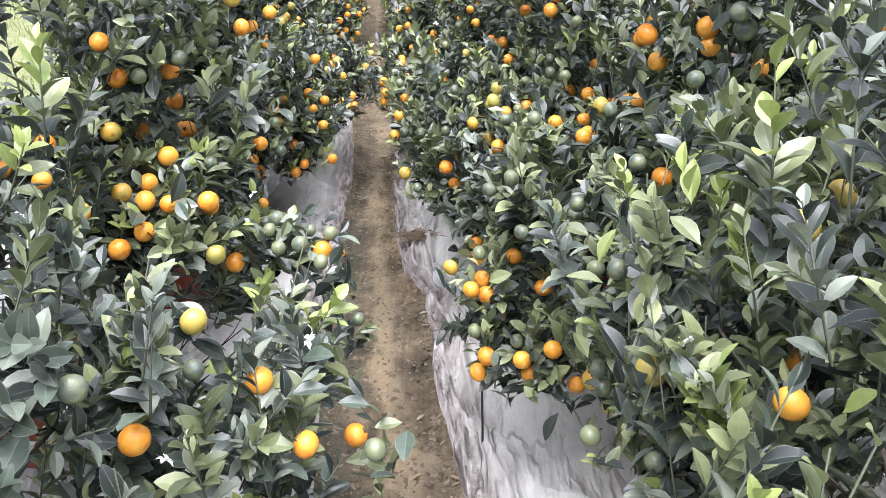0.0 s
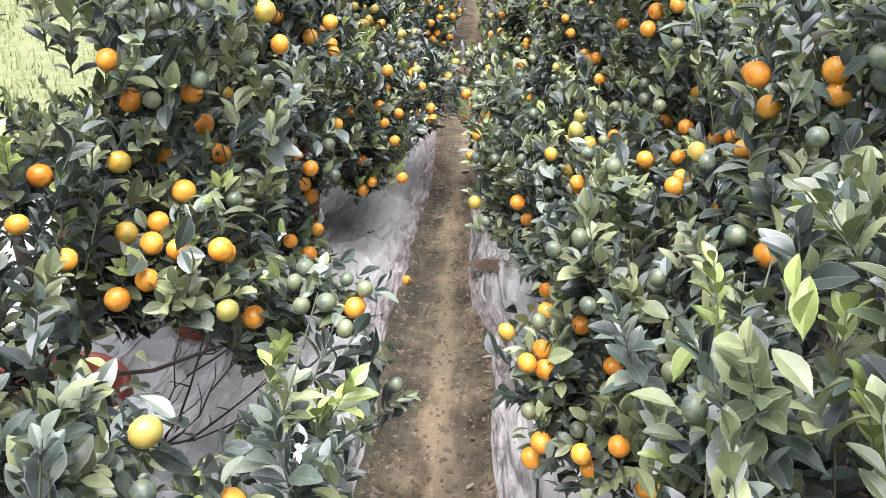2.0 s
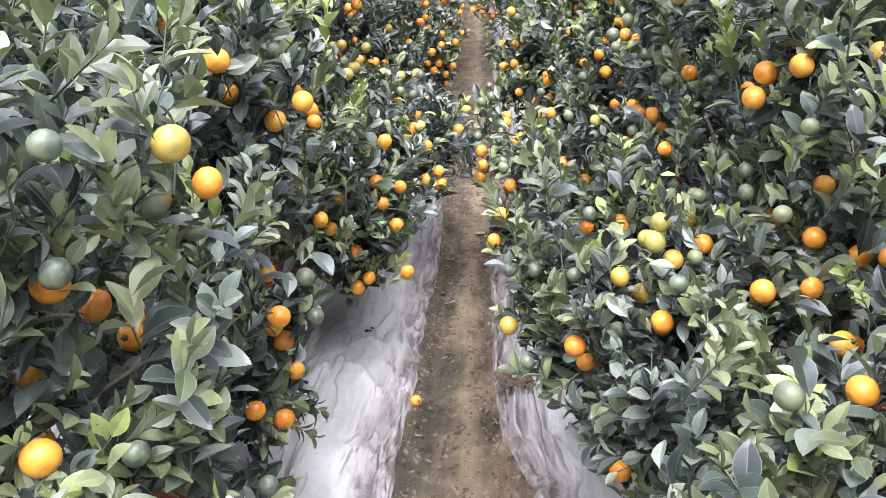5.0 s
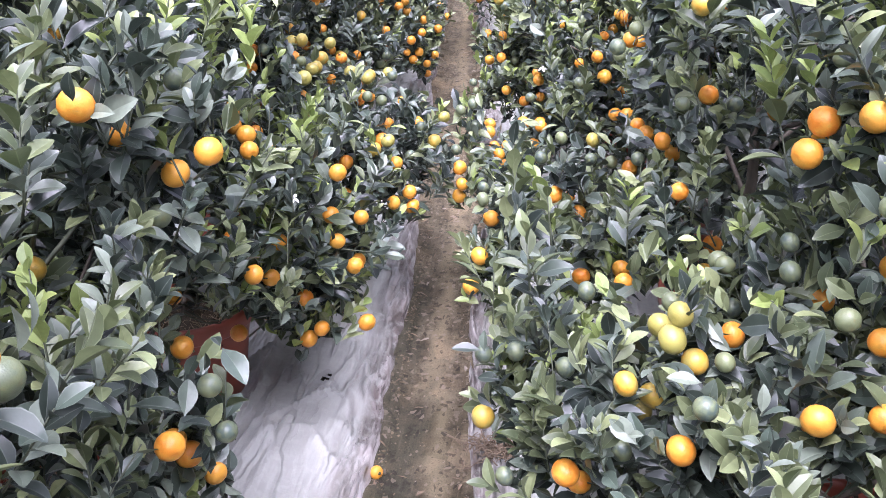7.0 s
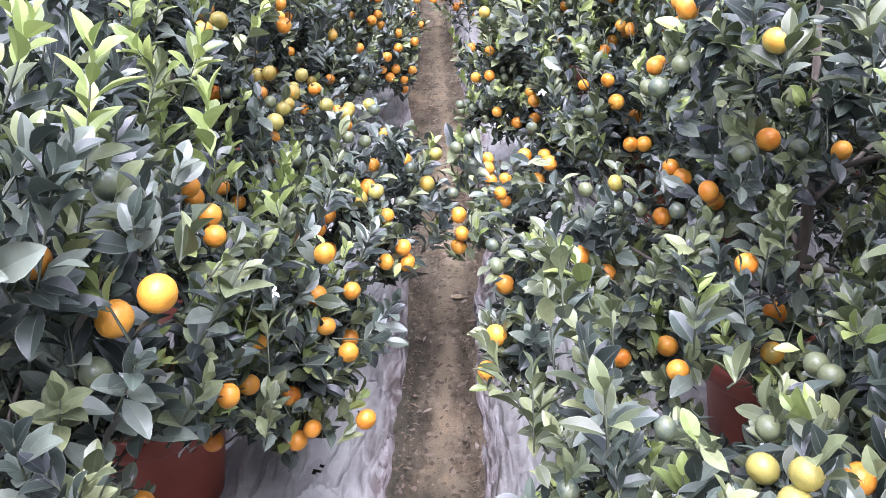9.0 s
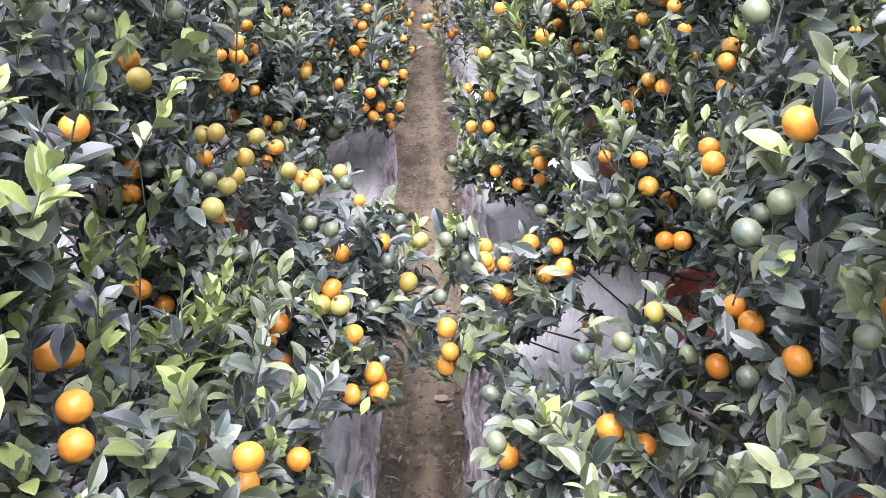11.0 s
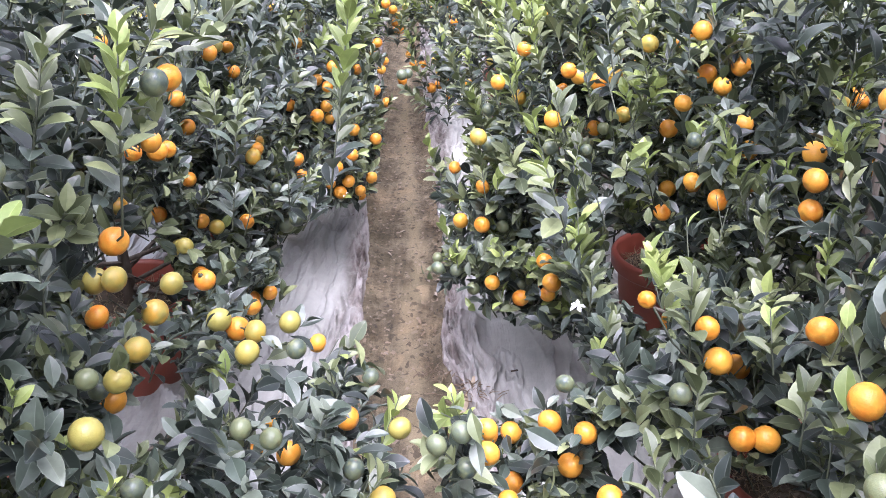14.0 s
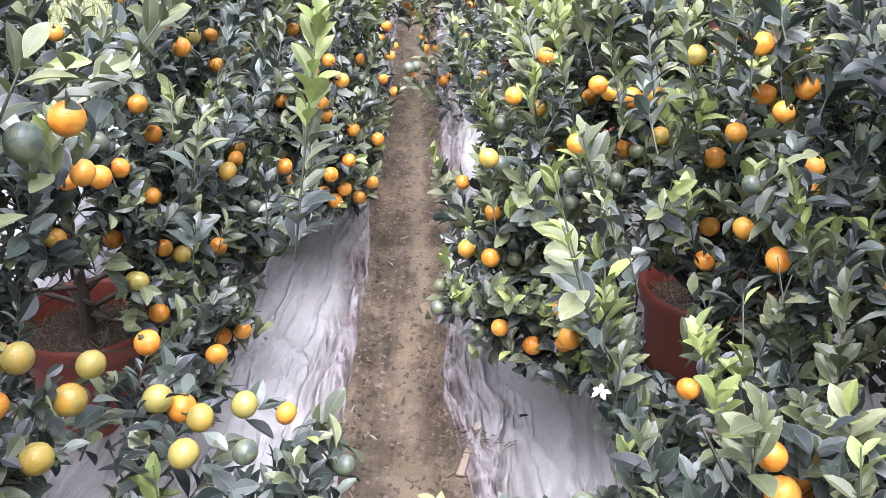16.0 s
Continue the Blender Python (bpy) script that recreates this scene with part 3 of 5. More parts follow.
gap((-0.27, 3.08), 0.085, (-0.97, 6.93), (-0.87, 7.33), (-0.71, 7.42), (-0.66, 6.93), (-0.68, 6.51), (-0.73, 6.27), (-0.83, 6.45), (-0.93, 6.67))
gap((-0.27, 3.08), 0.085, (-0.59, 9.7), (-0.41, 9.53), (-0.38, 8.92), (-0.55, 9.13))
gap((-0.27, 3.08), 0.085, (-0.3, 6.43), (-0.07, 6.28), (-0.01, 6.16), (0.02, 5.99), (-0.17, 5.9), (-0.28, 6.14))
gap((-0.27, 3.08), 0.085, (0.16, 5.66), (0.39, 5.74), (0.36, 5.55), (0.28, 5.53), (0.28, 5.31), (0.21, 5.15), (0.07, 5.08), (-0.13, 5.12), (-0, 5.22), (0.15, 5.32), (0.2, 5.48))
gap((-0.3, 3.3), 0.33, (0.31, 5.23), (0.4, 5.26), (0.54, 5.13), (0.5, 5.05), (0.42, 4.93), (0.25, 4.93))
gap((-0.3, 3.3), 0.33, (0.26, 6.42), (0.33, 6.27), (0.34, 6.06), (0.32, 5.95), (0.27, 5.92), (0.23, 6.11))
gap((-0.3, 3.3), 0.085, (-0.97, 6.98), (-0.81, 7.34), (-0.69, 7.32), (-0.64, 6.72), (-0.72, 6.51), (-0.69, 6.23), (-0.76, 6.19), (-0.88, 6.41), (-0.95, 6.66))
gap((-0.3, 3.3), 0.085, (-0.3, 6.44), (-0.06, 6.29), (0.04, 6.1), (0.02, 5.95), (-0.12, 5.86), (-0.26, 6.07))
gap((-0.3, 3.3), 0.085, (-1.07, 13.42), (-0.85, 13.42), (-0.6, 8.94), (-0.59, 7.85), (-0.41, 7.08), (-0.37, 6.51), (-0.36, 6.11), (-0.56, 6.11), (-0.61, 6.78), (-0.67, 7.22), (-0.72, 8.94))
gap((-0.25, 3.66), 0.33, (-1.46, 6.24), (-1.32, 6.25), (-1.24, 5.96), (-1.36, 5.99))
gap((-0.25, 3.66), 0.33, (-1.35, 5.83), (-1.23, 5.84), (-1.2, 5.67), (-1.29, 5.68))
gap((-0.25, 3.66), 0.33, (0.24, 6.34), (0.32, 6.33), (0.26, 6.08), (0.3, 5.89), (0.28, 5.8), (0.2, 6.01))
gap((-0.25, 3.66), 0.085, (-0.85, 10.82), (-0.67, 10.85), (-0.51, 8.23), (-0.53, 7.75), (-0.4, 7.06), (-0.39, 6.67), (-0.34, 6.31), (-0.33, 5.86), (-0.38, 5.76), (-0.57, 5.81), (-0.56, 6.29), (-0.6, 6.65), (-0.59, 7.46))
gap((-0.25, 3.66), 0.085, (-0.99, 6.85), (-0.84, 7.16), (-0.7, 7.29), (-0.64, 6.78), (-0.61, 6.36), (-0.7, 6.22), (-0.7, 5.95), (-0.82, 6.01), (-0.95, 6.18), (-0.94, 6.49))
gap((-0.25, 3.66), 0.085, (-0.33, 6.2), (-0.22, 6.28), (-0.05, 6.16), (0.05, 6.1), (0.1, 6.01), (0.02, 5.85), (-0.13, 5.73), (-0.21, 5.72), (-0.32, 5.98))
gap((-0.26, 3.9), 0.33, (-1.49, 6.14), (-1.39, 6.22), (-1.27, 6.17), (-1.2, 5.99), (-1.14, 5.88), (-1.12, 5.74), (-1.22, 5.68), (-1.32, 5.76))
gap((-0.26, 3.9), 0.33, (0.25, 6.38), (0.32, 6.39), (0.38, 6.3), (0.34, 6.17), (0.27, 6.04), (0.27, 5.89), (0.2, 5.88), (0.21, 6.12))
gap((-0.26, 3.9), 0.085, (-0.88, 7), (-0.7, 7.27), (-0.6, 6.53), (-0.62, 6.12), (-0.73, 5.82), (-0.83, 5.85), (-0.9, 6.04))
gap((-0.26, 3.9), 0.085, (-0.32, 6.28), (-0.18, 6.2), (0.07, 6.06), (0.08, 5.79), (0.05, 5.65), (-0.2, 5.63), (-0.33, 6.04))
gap((0.02, 0.70), 0.33, (-1.08, 2.26), (-1.11, 2.42), (-1.02, 2.47), (-0.95, 2.41), (-0.88, 2.29), (-0.88, 2.19), (-0.93, 2.15), (-0.98, 2.11))
# lines from the grass and the further rows, between the crowns
BEHIND = [(0.52, 4.12, 0.72, 2.1), (0.52, 4.12, 0.85, 2.1), (-2.01, 4.4, 0.84, 0), (-1.32, 2.9, 1.12, 0), (-1.88, 4.4, 0.79, 0), (-1.24, 2.9, 1.08, 0), (-2.07, 4.4, 0.66, 0), (-1.36, 2.9, 1, 0), (-1.97, 4.4, 0.63, 0), (-1.3, 2.9, 0.98, 0), (-2.25, 4.6, 0.64, 0.3), (-1.44, 3.1, 0.99, 0.3), (-2.17, 4.6, 0.59, 0.3), (-1.4, 3.1, 0.96, 0.3), (-2.31, 4.6, 0.48, 0.3), (-1.48, 3.1, 0.88, 0.3), (-2.1, 4.6, 0.68, 0.3), (-1.35, 3.1, 1.01, 0.3), (-2.78, 4.8, 0.56, 0.5), (-1.8, 3.3, 0.93, 0.5)]
BEHIND += [(-2.64, 4.8, 0.48, 0.5), (-1.71, 3.3, 0.88, 0.5), (-2.46, 4.8, 0.63, 0.5), (-1.59, 3.3, 0.98, 0.5), (-2.67, 4.8, 0.65, 0.5), (-1.73, 3.3, 0.99, 0.5), (-2.06, 7.9, 0.68, 3.9), (-1.43, 6.5, 1.01, 3.9), (-1.98, 7.9, 0.7, 3.9), (-1.37, 6.5, 1.03, 3.9), (-2.14, 7.9, 0.61, 3.9), (-1.48, 6.5, 0.97, 3.9)]
LINES = []


def path_middle(y):
    return (lerp_table(PATH_LEFT, y) + lerp_table(PATH_RIGHT, y)) / 2


def clear_line(foot, out, wide, spread):
    """Keeps leaves off a line from the foot up to the open air over the path, at y = out."""
    foot = Vector(foot)
    LINES.append((foot, (Vector((path_middle(out) + 0.10, out, 1.65)) - foot).normalized(), wide, spread))


for x, y, z, out in BEHIND:
    clear_line((x, y, z), out, 0.05, 0.004)


BEHIND_LINES = len(LINES)


def lines_near(base, wide, first=0):
    """The clear lines that pass within reach of a tree."""
    picked = []
    for foot, way, w, spread in LINES[first:]:
        flat = Vector((way.x, way.y, 0))
        s = max(0.0, min(1.5, (base - foot).dot(flat) / max(flat.length_squared, 1e-6)))
        p = foot + way * s - base
        if math.hypot(p.x, p.y) < wide:
            picked.append((*foot, *way, w, spread))
    return np.array(picked).reshape(-1, 8)


def in_gap(points):
    """Which of the points stand in one of the openings."""
    hit = np.zeros(len(points), bool)
    for spot, level, outline in GAPS:
        drop = (spot[2] - level) / np.maximum(spot[2] - points[:, 2], 0.05)
        q = spot[:2] + (points[:, :2] - spot[:2]) * drop[:, None]
        some = np.flatnonzero((points[:, 2] > level) & (q > outline.min(0)).all(1) & (q < outline.max(0)).all(1))
        if len(some):
            x, y = q[some, 0], q[some, 1]
            odd = np.zeros(len(some), bool)
            for (x0, y0), (x1, y1) in zip(outline, np.roll(outline, -1, 0)):
                if y0 != y1:
                    odd ^= ((y0 > y) != (y1 > y)) & (x < (x1 - x0) * (y - y0) / (y1 - y0) + x0)
            hit[some] |= odd
    return hit


def in_open_air(points, lines, gaps=True):
    """Which of the points lie on one of the clear lines or in an opening."""
    hit = in_gap(points) if gaps else np.zeros(len(points), bool)
    if len(lines):
        foot, way, wide, spread = lines[:, :3], lines[:, 3:6], lines[:, 6], lines[:, 7]
        for i in range(0, len(points), 2000):
            p = points[i:i + 2000]
            along = p @ way.T - (foot * way).sum(1)
            off = (p * p).sum(1)[:, None] - 2 * p @ foot.T + (foot * foot).sum(1) - along ** 2
            hit[i:i + 2000] = ((along > 0.0) & (along < 1.5) & (off < (wide + spread * along) ** 2)).any(1)
    return hit


STEM = (0.0, 0.15, 0.3, 0.45, 0.6, 0.75, 0.9)
TREE_LABEL = "bushy potted citrus tree with orange and green fruit"


def limb_mesh(points, radii, sides):
    v, f = [], []
    tube(v, f, points, radii, sides)
    return mesh_of("branch", v, f, BARK)


PLANTED = []


def plant(*place, ripe=(), turning=(), green=(), flowers=(), shoots=(), **more):
    """Notes a tree down; what shows on its outside is kept clear of leaves, on neighbours too."""
    for v in (*ripe, *turning, *green):
        for back in (1.15, 1.7, 2.5) if v[1] < 5.4 else (1.7, 2.5, 3.3, 4.2):
            clear_line(v, min(v[1] - back, 3.9), 0.019, 0.010)
    for v in (*flowers, *shoots):
        clear_line(Vector(v) + Vector((0, -0.02, 0.02)), min(v[1] - 1.6, 3.9), 0.020, 0.010)
    PLANTED.append((place, dict(ripe=ripe, turning=turning, green=green, flowers=flowers, shoots=shoots, **more)))


def citrus_tree(x, y, height, radius, seed, label=TREE_LABEL, ripe=(), turning=(), green=(), shoots=(), flowers=(), more=10, unripe=0.35, twigs=610, loose=0, young=0.05, olive=0.28, edge=None, spires=6, laden=False, limbs=12, skirt=0):
    """A potted citrus tree. ripe, turning, green: places of fruit in the world; shoots: tips of long young shoots; more: further fruit;
    edge: how far the crown reaches towards the path; skirt: drooping sprigs low down on that side."""
    rnd = random.Random(seed)
    root = new("potted_citrus_tree")
    root.location = (x, y, BED)
    tagged(root, label, "tree", "potted citrus trees in rows")
    base = Vector((x, y, BED))
    pot = part("pot", POT_MESH, root, pose(0, 0, 0, 0, 0, rnd.uniform(0, 360)), "reddish-brown plastic pot")
    part("soil", SOIL_MESH, pot, None, "dark soil with dry grass")
    off = Vector((rnd.uniform(0, 50), rnd.uniform(0, 50), rnd.uniform(0, 50)))
    by_path = edge is not None
    lines = lines_near(base, radius * 1.6 + 0.25)
    fruit_lines = lines_near(base, radius * 1.6 + 0.25, BEHIND_LINES)

    def reach(a, f):
        lobes = n3(off.x + 1.6 * math.cos(a), off.y + 1.6 * math.sin(a), off.z + f * 3.0)
        fine = n3(off.y + 4 * math.cos(a), off.z + 4 * math.sin(a), off.x + f * 8)
        return radius * lerp_table(PROFILE, f) * (1 + 0.28 * lobes + 0.20 * fine)

    def allowed(p):
        return not by_path or (p.x + x < edge if x < -0.3 else p.x + x > edge)

    # trunk and limbs
    top = Vector((rnd.uniform(-.04, .04), rnd.uniform(-.04, .04), height * 0.86))
    bend = Vector((rnd.uniform(-.03, .03), rnd.uniform(-.03, .03), height * 0.45))
    spine = [Vector((0, 0, 0.22)), Vector((0, 0, 0.30)), bend, top]
    part("trunk", limb_mesh(spine, [0.024, 0.019, 0.015, 0.006], 8), root)
    bv, bf = [], []
    nodes, grown = [], []
    for i in range(24):
        f = 0.30 + 0.62 * (i + rnd.random()) / 24
        a = i * 2.4 + rnd.uniform(-.5, .5)
        s = max(0.30, height * f * 0.72)
        k = min(1.0, (s - 0.30) / (height * 0.56))
        p0 = spine[1].lerp(bend, min(1, k * 2)) if k < 0.5 else bend.lerp(top, k * 2 - 1)
        r = reach(a, f) * 0.66
        p2 = Vector((r * math.cos(a), r * math.sin(a), height * f))
        p1 = p0.lerp(p2, 0.6) + Vector((rnd.gauss(0, .02), rnd.gauss(0, .02), -0.04))
        if not allowed(p2) or (by_path and in_open_air(np.array([tuple(p0.lerp(p1, g / 12) + base) for g in range(2, 13)] + [tuple(p1.lerp(p2, g / 8) + base) for g in range(1, 9)]), lines).any()):
            continue
        nodes += [p0.lerp(p1, 0.6), p1, p1.lerp(p2, 0.5), p2]
        grown.append((p0, p1, p2))
    node_at = np.array([tuple(p) for p in nodes])

    # sprigs: base, direction, length, tone (0 mature, 1 olive, 2 young)
    sprigs, firm, tall = [], set(), set()
    local = [(kind, Vector(v) - base) for kind, rows in (("o", ripe), ("y", turning), ("g", green)) for v in rows]

    def tone(p):
        v = rnd.random() + 0.25 * n3(p.x * 4 + off.x, p.y * 4, p.z * 4)
        return 2 if v < young else (1 if v < young + olive else 0)

    for _ in range(twigs):
        while True:
            f = rnd.uniform(0.22, 1.0)
            if rnd.random() < lerp_table(PROFILE, f) + 0.06:
                break
        a = rnd.uniform(0, 2 * math.pi)
        r = reach(a, f) * (1 - 0.52 * rnd.random() ** 2.0)
        out = Vector((math.cos(a), math.sin(a), 0))
        p = out * r + Vector((0, 0, height * f))
        d = (out * rnd.uniform(0.05, 0.5) + Vector((0, 0, rnd.uniform(0.7, 1.2) if f > 0.34 else rnd.uniform(-0.2, 0.8))) + Vector((rnd.gauss(0, .22), rnd.gauss(0, .22), 0))).normalized()
        if allowed(p):
            sprigs.append((p, d, rnd.uniform(0.09, 0.21), tone(p)))
    for _ in range(skirt):
        f, a = rnd.uniform(0.20, 0.44), rnd.gauss(math.pi if x > -0.3 else 0.0, 0.75)
        out = Vector((math.cos(a), math.sin(a), 0))
        p = out * reach(a, max(f, 0.38)) * rnd.uniform(0.72, 1.0) + Vector((0, 0, height * f))
        if allowed(p):
            sprigs.append((p, (out * rnd.uniform(0.4, 1.0) + Vector((rnd.gauss(0, .3), rnd.gauss(0, .3), rnd.uniform(-0.5, 0.5)))).normalized(), rnd.uniform(0.08, 0.15), 1 if rnd.random() < 0.25 else 0))
    for kind, p in local:
        flat = Vector((p.x, p.y, 0))
        out = flat.normalized() if flat.length > 0.02 else Vector((1, 0, 0))
        firm.update(range(len(sprigs), len(sprigs) + 7))
        for k in range(7):
            d = (out * rnd.uniform(0.0, 0.6) + Vector((rnd.gauss(0, .3), rnd.gauss(0, .3), rnd.uniform(0.4, 1.0)))).normalized()
            side = out.cross(Vector((0, 0, 1))) * rnd.uniform(-0.07, 0.07)
            q = p - out * rnd.uniform(0.02, 0.10) + side + Vector((0, 0, rnd.uniform(-0.12, 0.03)))
            sprigs.append((q, d, rnd.uniform(0.07, 0.13), tone(q)))
    for v in shoots:
        tip = Vector(v) - base
        d = (Vector((tip.x, tip.y, 0)).normalized() * 0.22 + Vector((rnd.gauss(0, .10), rnd.gauss(0, .10), 1))).normalized()
        ln = rnd.uniform(0.26, 0.38)
        tall.add(len(sprigs))
        ln = min(ln, max(0.14, tip.z - 0.26))
        low = tip - d * ln
        if not in_gap(np.array([tuple(low.lerp(Vector((0, 0, low.z)), g) + base) for g in (0.0, 0.12, 0.3)])).any():
            tube(bv, bf, [low, low.lerp(Vector((0, 0, low.z)), 0.12) + Vector((0, 0, -0.05)), low.lerp(Vector((0, 0, low.z)), 0.3) + Vector((0, 0, -0.12))], [0.0022, 0.0026, 0.003], 4)
        sprigs.append((tip - d * ln, d, ln, rnd.choice((1, 2, 2))))
        for _ in range(3):
            q = tip - d * ln * rnd.uniform(0.8, 1.2) + Vector((rnd.gauss(0, .05), rnd.gauss(0, .05), -0.02))
            sprigs.append((q, (d + Vector((rnd.gauss(0, .3), rnd.gauss(0, .3), 0))).normalized(), ln * rnd.uniform(0.5, 0.8), rnd.choice((0, 0, 1))))
    for _ in range(spires):
        f, a = rnd.uniform(0.45, 0.98), rnd.uniform(0, 2 * math.pi)
        r = reach(a, f) * rnd.uniform(0.9, 1.02)
        q = Vector((r * math.cos(a), r * math.sin(a), height * f - 0.08))
        if allowed(q):
            d = Vector((0.22 * math.cos(a) + rnd.gauss(0, .12), 0.22 * math.sin(a) + rnd.gauss(0, .12), 1)).normalized()
            sprigs.append((q, d, rnd.uniform(0.24, 0.38), rnd.choice((1, 2, 2) if young > 0.08 else (1, 1, 2))))
    for v in flowers:
        tip = Vector(v) - base
        for _ in range(3):
            d = Vector((rnd.gauss(0, .3), rnd.gauss(0, .3), 1)).normalized()
            sprigs.append((tip - d * 0.13 + Vector((rnd.gauss(0, .03), rnd.gauss(0, .03), 0)), d, 0.12, rnd.choice((0, 0, 1))))

    # further fruit in small clusters
    kinds = [(kind, p, FRUIT_R * rnd.uniform(0.88, 1.04) * (0.80 if kind == "g" else 1.0)) for kind, p in local]
    tries = 0
    while more > 0 and tries < 300:
        tries += 1
        f = rnd.uniform(0.26, 0.95)
        a = rnd.uniform(0, 2 * math.pi)
        r = reach(a, f) * (rnd.uniform(0.72, 0.95) if by_path and not laden else rnd.uniform(0.98, 1.12))
        kind0 = "g" if rnd.random() < unripe else ("y" if rnd.random() < 0.22 else "o")
        for _ in range(rnd.choice((1, 1, 2, 3))):
            p = Vector((r * math.cos(a), r * math.sin(a), height * f)) + Vector((rnd.gauss(0, .035), rnd.gauss(0, .035), rnd.gauss(0, .03)))
            size = FRUIT_R * rnd.uniform(0.78, 1.0)
            if allowed(p) and not (by_path and in_open_air(np.array([tuple(p + base)]), lines)[0]) and all((p - q).length > size + s for _, q, s in kinds):
                kinds.append((kind0, p, size))
                more -= 1
    at = np.array([tuple(p) for _, p, _ in kinds]) if kinds else np.zeros((1, 3)) + 99
    clear = at + np.array([(Vector((p[0], p[1], 0)).normalized() * 0.022 + Vector((0, 0, 0.034))) for p in at])

    # leaves
    rows, tips, owner = [], [], []
    for p, d, ln, shade in sprigs:
        u = d.orthogonal().normalized()
        w = d.cross(u)
        count = max(9, int(ln / 0.0090))
        ph = rnd.uniform(0, 6.28)
        big = rnd.uniform(0.85, 1.15) * (1.15 if len(tips) in tall else 1.0)
        for i in range(count):
            s = (i + 0.6) / count
            ph += 2.4 + rnd.gauss(0, .2)
            radial = u * math.cos(ph) + w * math.sin(ph)
            open_ = radians((68 - 42 * s) + rnd.gauss(0, 10))
            ax = (d * math.cos(open_) + radial * math.sin(open_) + Vector((0, 0, -0.06))).normalized()
            nm = d * math.sin(open_) - radial * math.cos(open_)
            nm = (nm + Vector((0, 0, 0.15)) + Vector((rnd.gauss(0, .3), rnd.gauss(0, .3), 0))).normalized()
            sd = ax.cross(nm).normalized()
            nm = sd.cross(ax)
            size = big * rnd.uniform(0.045, 0.076) * (1 - 0.38 * s * s)
            o = p + d * (ln * s)
            one = LEAF if shade == 0 or s < 0.25 else (OLIVE if shade == 1 or s < 0.55 else YOUNG)
            owner.append(len(tips))
            rows.append((o, sd, ax, nm, size, size * rnd.uniform(0.41, 0.53), one))
        tips.append((p + d * ln, p, d))
    mid = np.array([tuple(r[0] + r[2] * r[4] * 0.5) for r in rows])
    end = np.array([tuple(r[0] + r[2] * r[4] * 0.9) for r in rows])
    wing = np.array([tuple(r[1] * r[5] * 0.6) for r in rows])
    keep = np.ones(len(rows), bool)
    for c, gap in ((clear, 0.027), (at, 0.029)):
        for pts in (mid, end):
            keep &= (((pts[:, None] - c[None]) ** 2).sum(2).min(1) > gap ** 2)
    if by_path:
        own = np.array([k in firm or k in tall for k in owner])
        for pts in (mid + np.array(base), end + np.array(base)):
            keep &= ~np.where(own, in_open_air(pts, fruit_lines, False), in_open_air(pts, lines))
        hung = np.array([tuple(p) for _, p in local]) if local else np.zeros((1, 3)) + 99
        beside = own & (((mid[:, None] - hung[None]) ** 2).sum(2).min(1) < 0.058 ** 2)
        for pts in (mid, end, mid + wing, mid - wing, mid * 1.7 - end * 0.7):
            keep &= beside | ~in_gap(pts + np.array(base))
        left = np.bincount(owner, weights=keep, minlength=len(tips)) / np.bincount(owner, minlength=len(tips))
        stray = in_open_air(np.array([tuple(t[1]) for t in tips]) + np.array(base), lines)
        stray[list(firm | tall)] = False
        left = np.where(stray, 0.0, left)
        keep &= (left[owner] > 0.5) | own
        thin = left > 0.5
        held = np.array([k in firm or k in tall for k in range(len(tips))])
        for g in (0.0, 0.3, 0.65, 1.0):
            pts = np.array([tuple(t[1].lerp(t[0], g)) for t in tips]) + np.array(base)
            thin &= (left > 0.62) | ~np.where(held, in_open_air(pts, fruit_lines, False), in_open_air(pts, lines))
        thin &= left > 0.22
        keep &= thin[owner] | own
    else:
        thin = np.ones(len(tips), bool)
    leafy = mid[keep]
    for i, (p0, p1, p2) in enumerate(g for g in grown if (((leafy - np.array(g[2])) ** 2).sum(1) < 0.09 ** 2).sum() > 12):
        if i < limbs:
            part("branch", limb_mesh([p0, p1, p2], [0.008, 0.0055, 0.003], 5), root)
        else:
            tube(bv, bf, [p0, p1, p2], [0.007, 0.005, 0.003], 4)
    foot = np.array([tuple(t[1]) for t in tips])
    near = np.array([node_at[np.argmin(((node_at - p) ** 2).sum(1))] for p in foot])
    joined = np.sqrt(((near - foot) ** 2).sum(1)) < 0.12
    if by_path:
        for g in (0.1, 0.3, 0.5, 0.7, 0.9):
            joined &= ~in_open_air(near + (foot - near) * g + np.array(base), lines)
    for (tip, p, d), ok, tied, q in zip(tips, thin, joined, near):
        if ok:
            q = Vector(q)
            if tied:
                tube(bv, bf, [q, q.lerp(p, 0.55) + Vector((0, 0, -0.012)), p], [0.003, 0.0024, 0.0018], 3)
            open_at = np.flatnonzero(in_gap(np.array([tuple(p.lerp(tip, g) + base) for g in STEM])))
            if not by_path or not len(open_at):
                tube(bv, bf, [p, tip], [0.0024, 0.0012], 3)
            elif open_at[-1] < len(STEM) - 2:
                tube(bv, bf, [p.lerp(tip, STEM[open_at[-1] + 1]), tip], [0.0018, 0.0012], 3)
    by_tone = {LEAF: [], OLIVE: [], YOUNG: []}
    for r, ok in zip(rows, keep):
        if ok:
            by_tone[r[6]].append((*(tuple(v) for v in r[:4]), r[4], r[5]))
    tagged(part("twig_growth", mesh_of("twig_growth", bv, bf, TWIG), root), kind="stuff")
    said = {LEAF: "dark grey-green leathery leaves", OLIVE: "olive-green leaves", YOUNG: "yellow-green young leaves"}
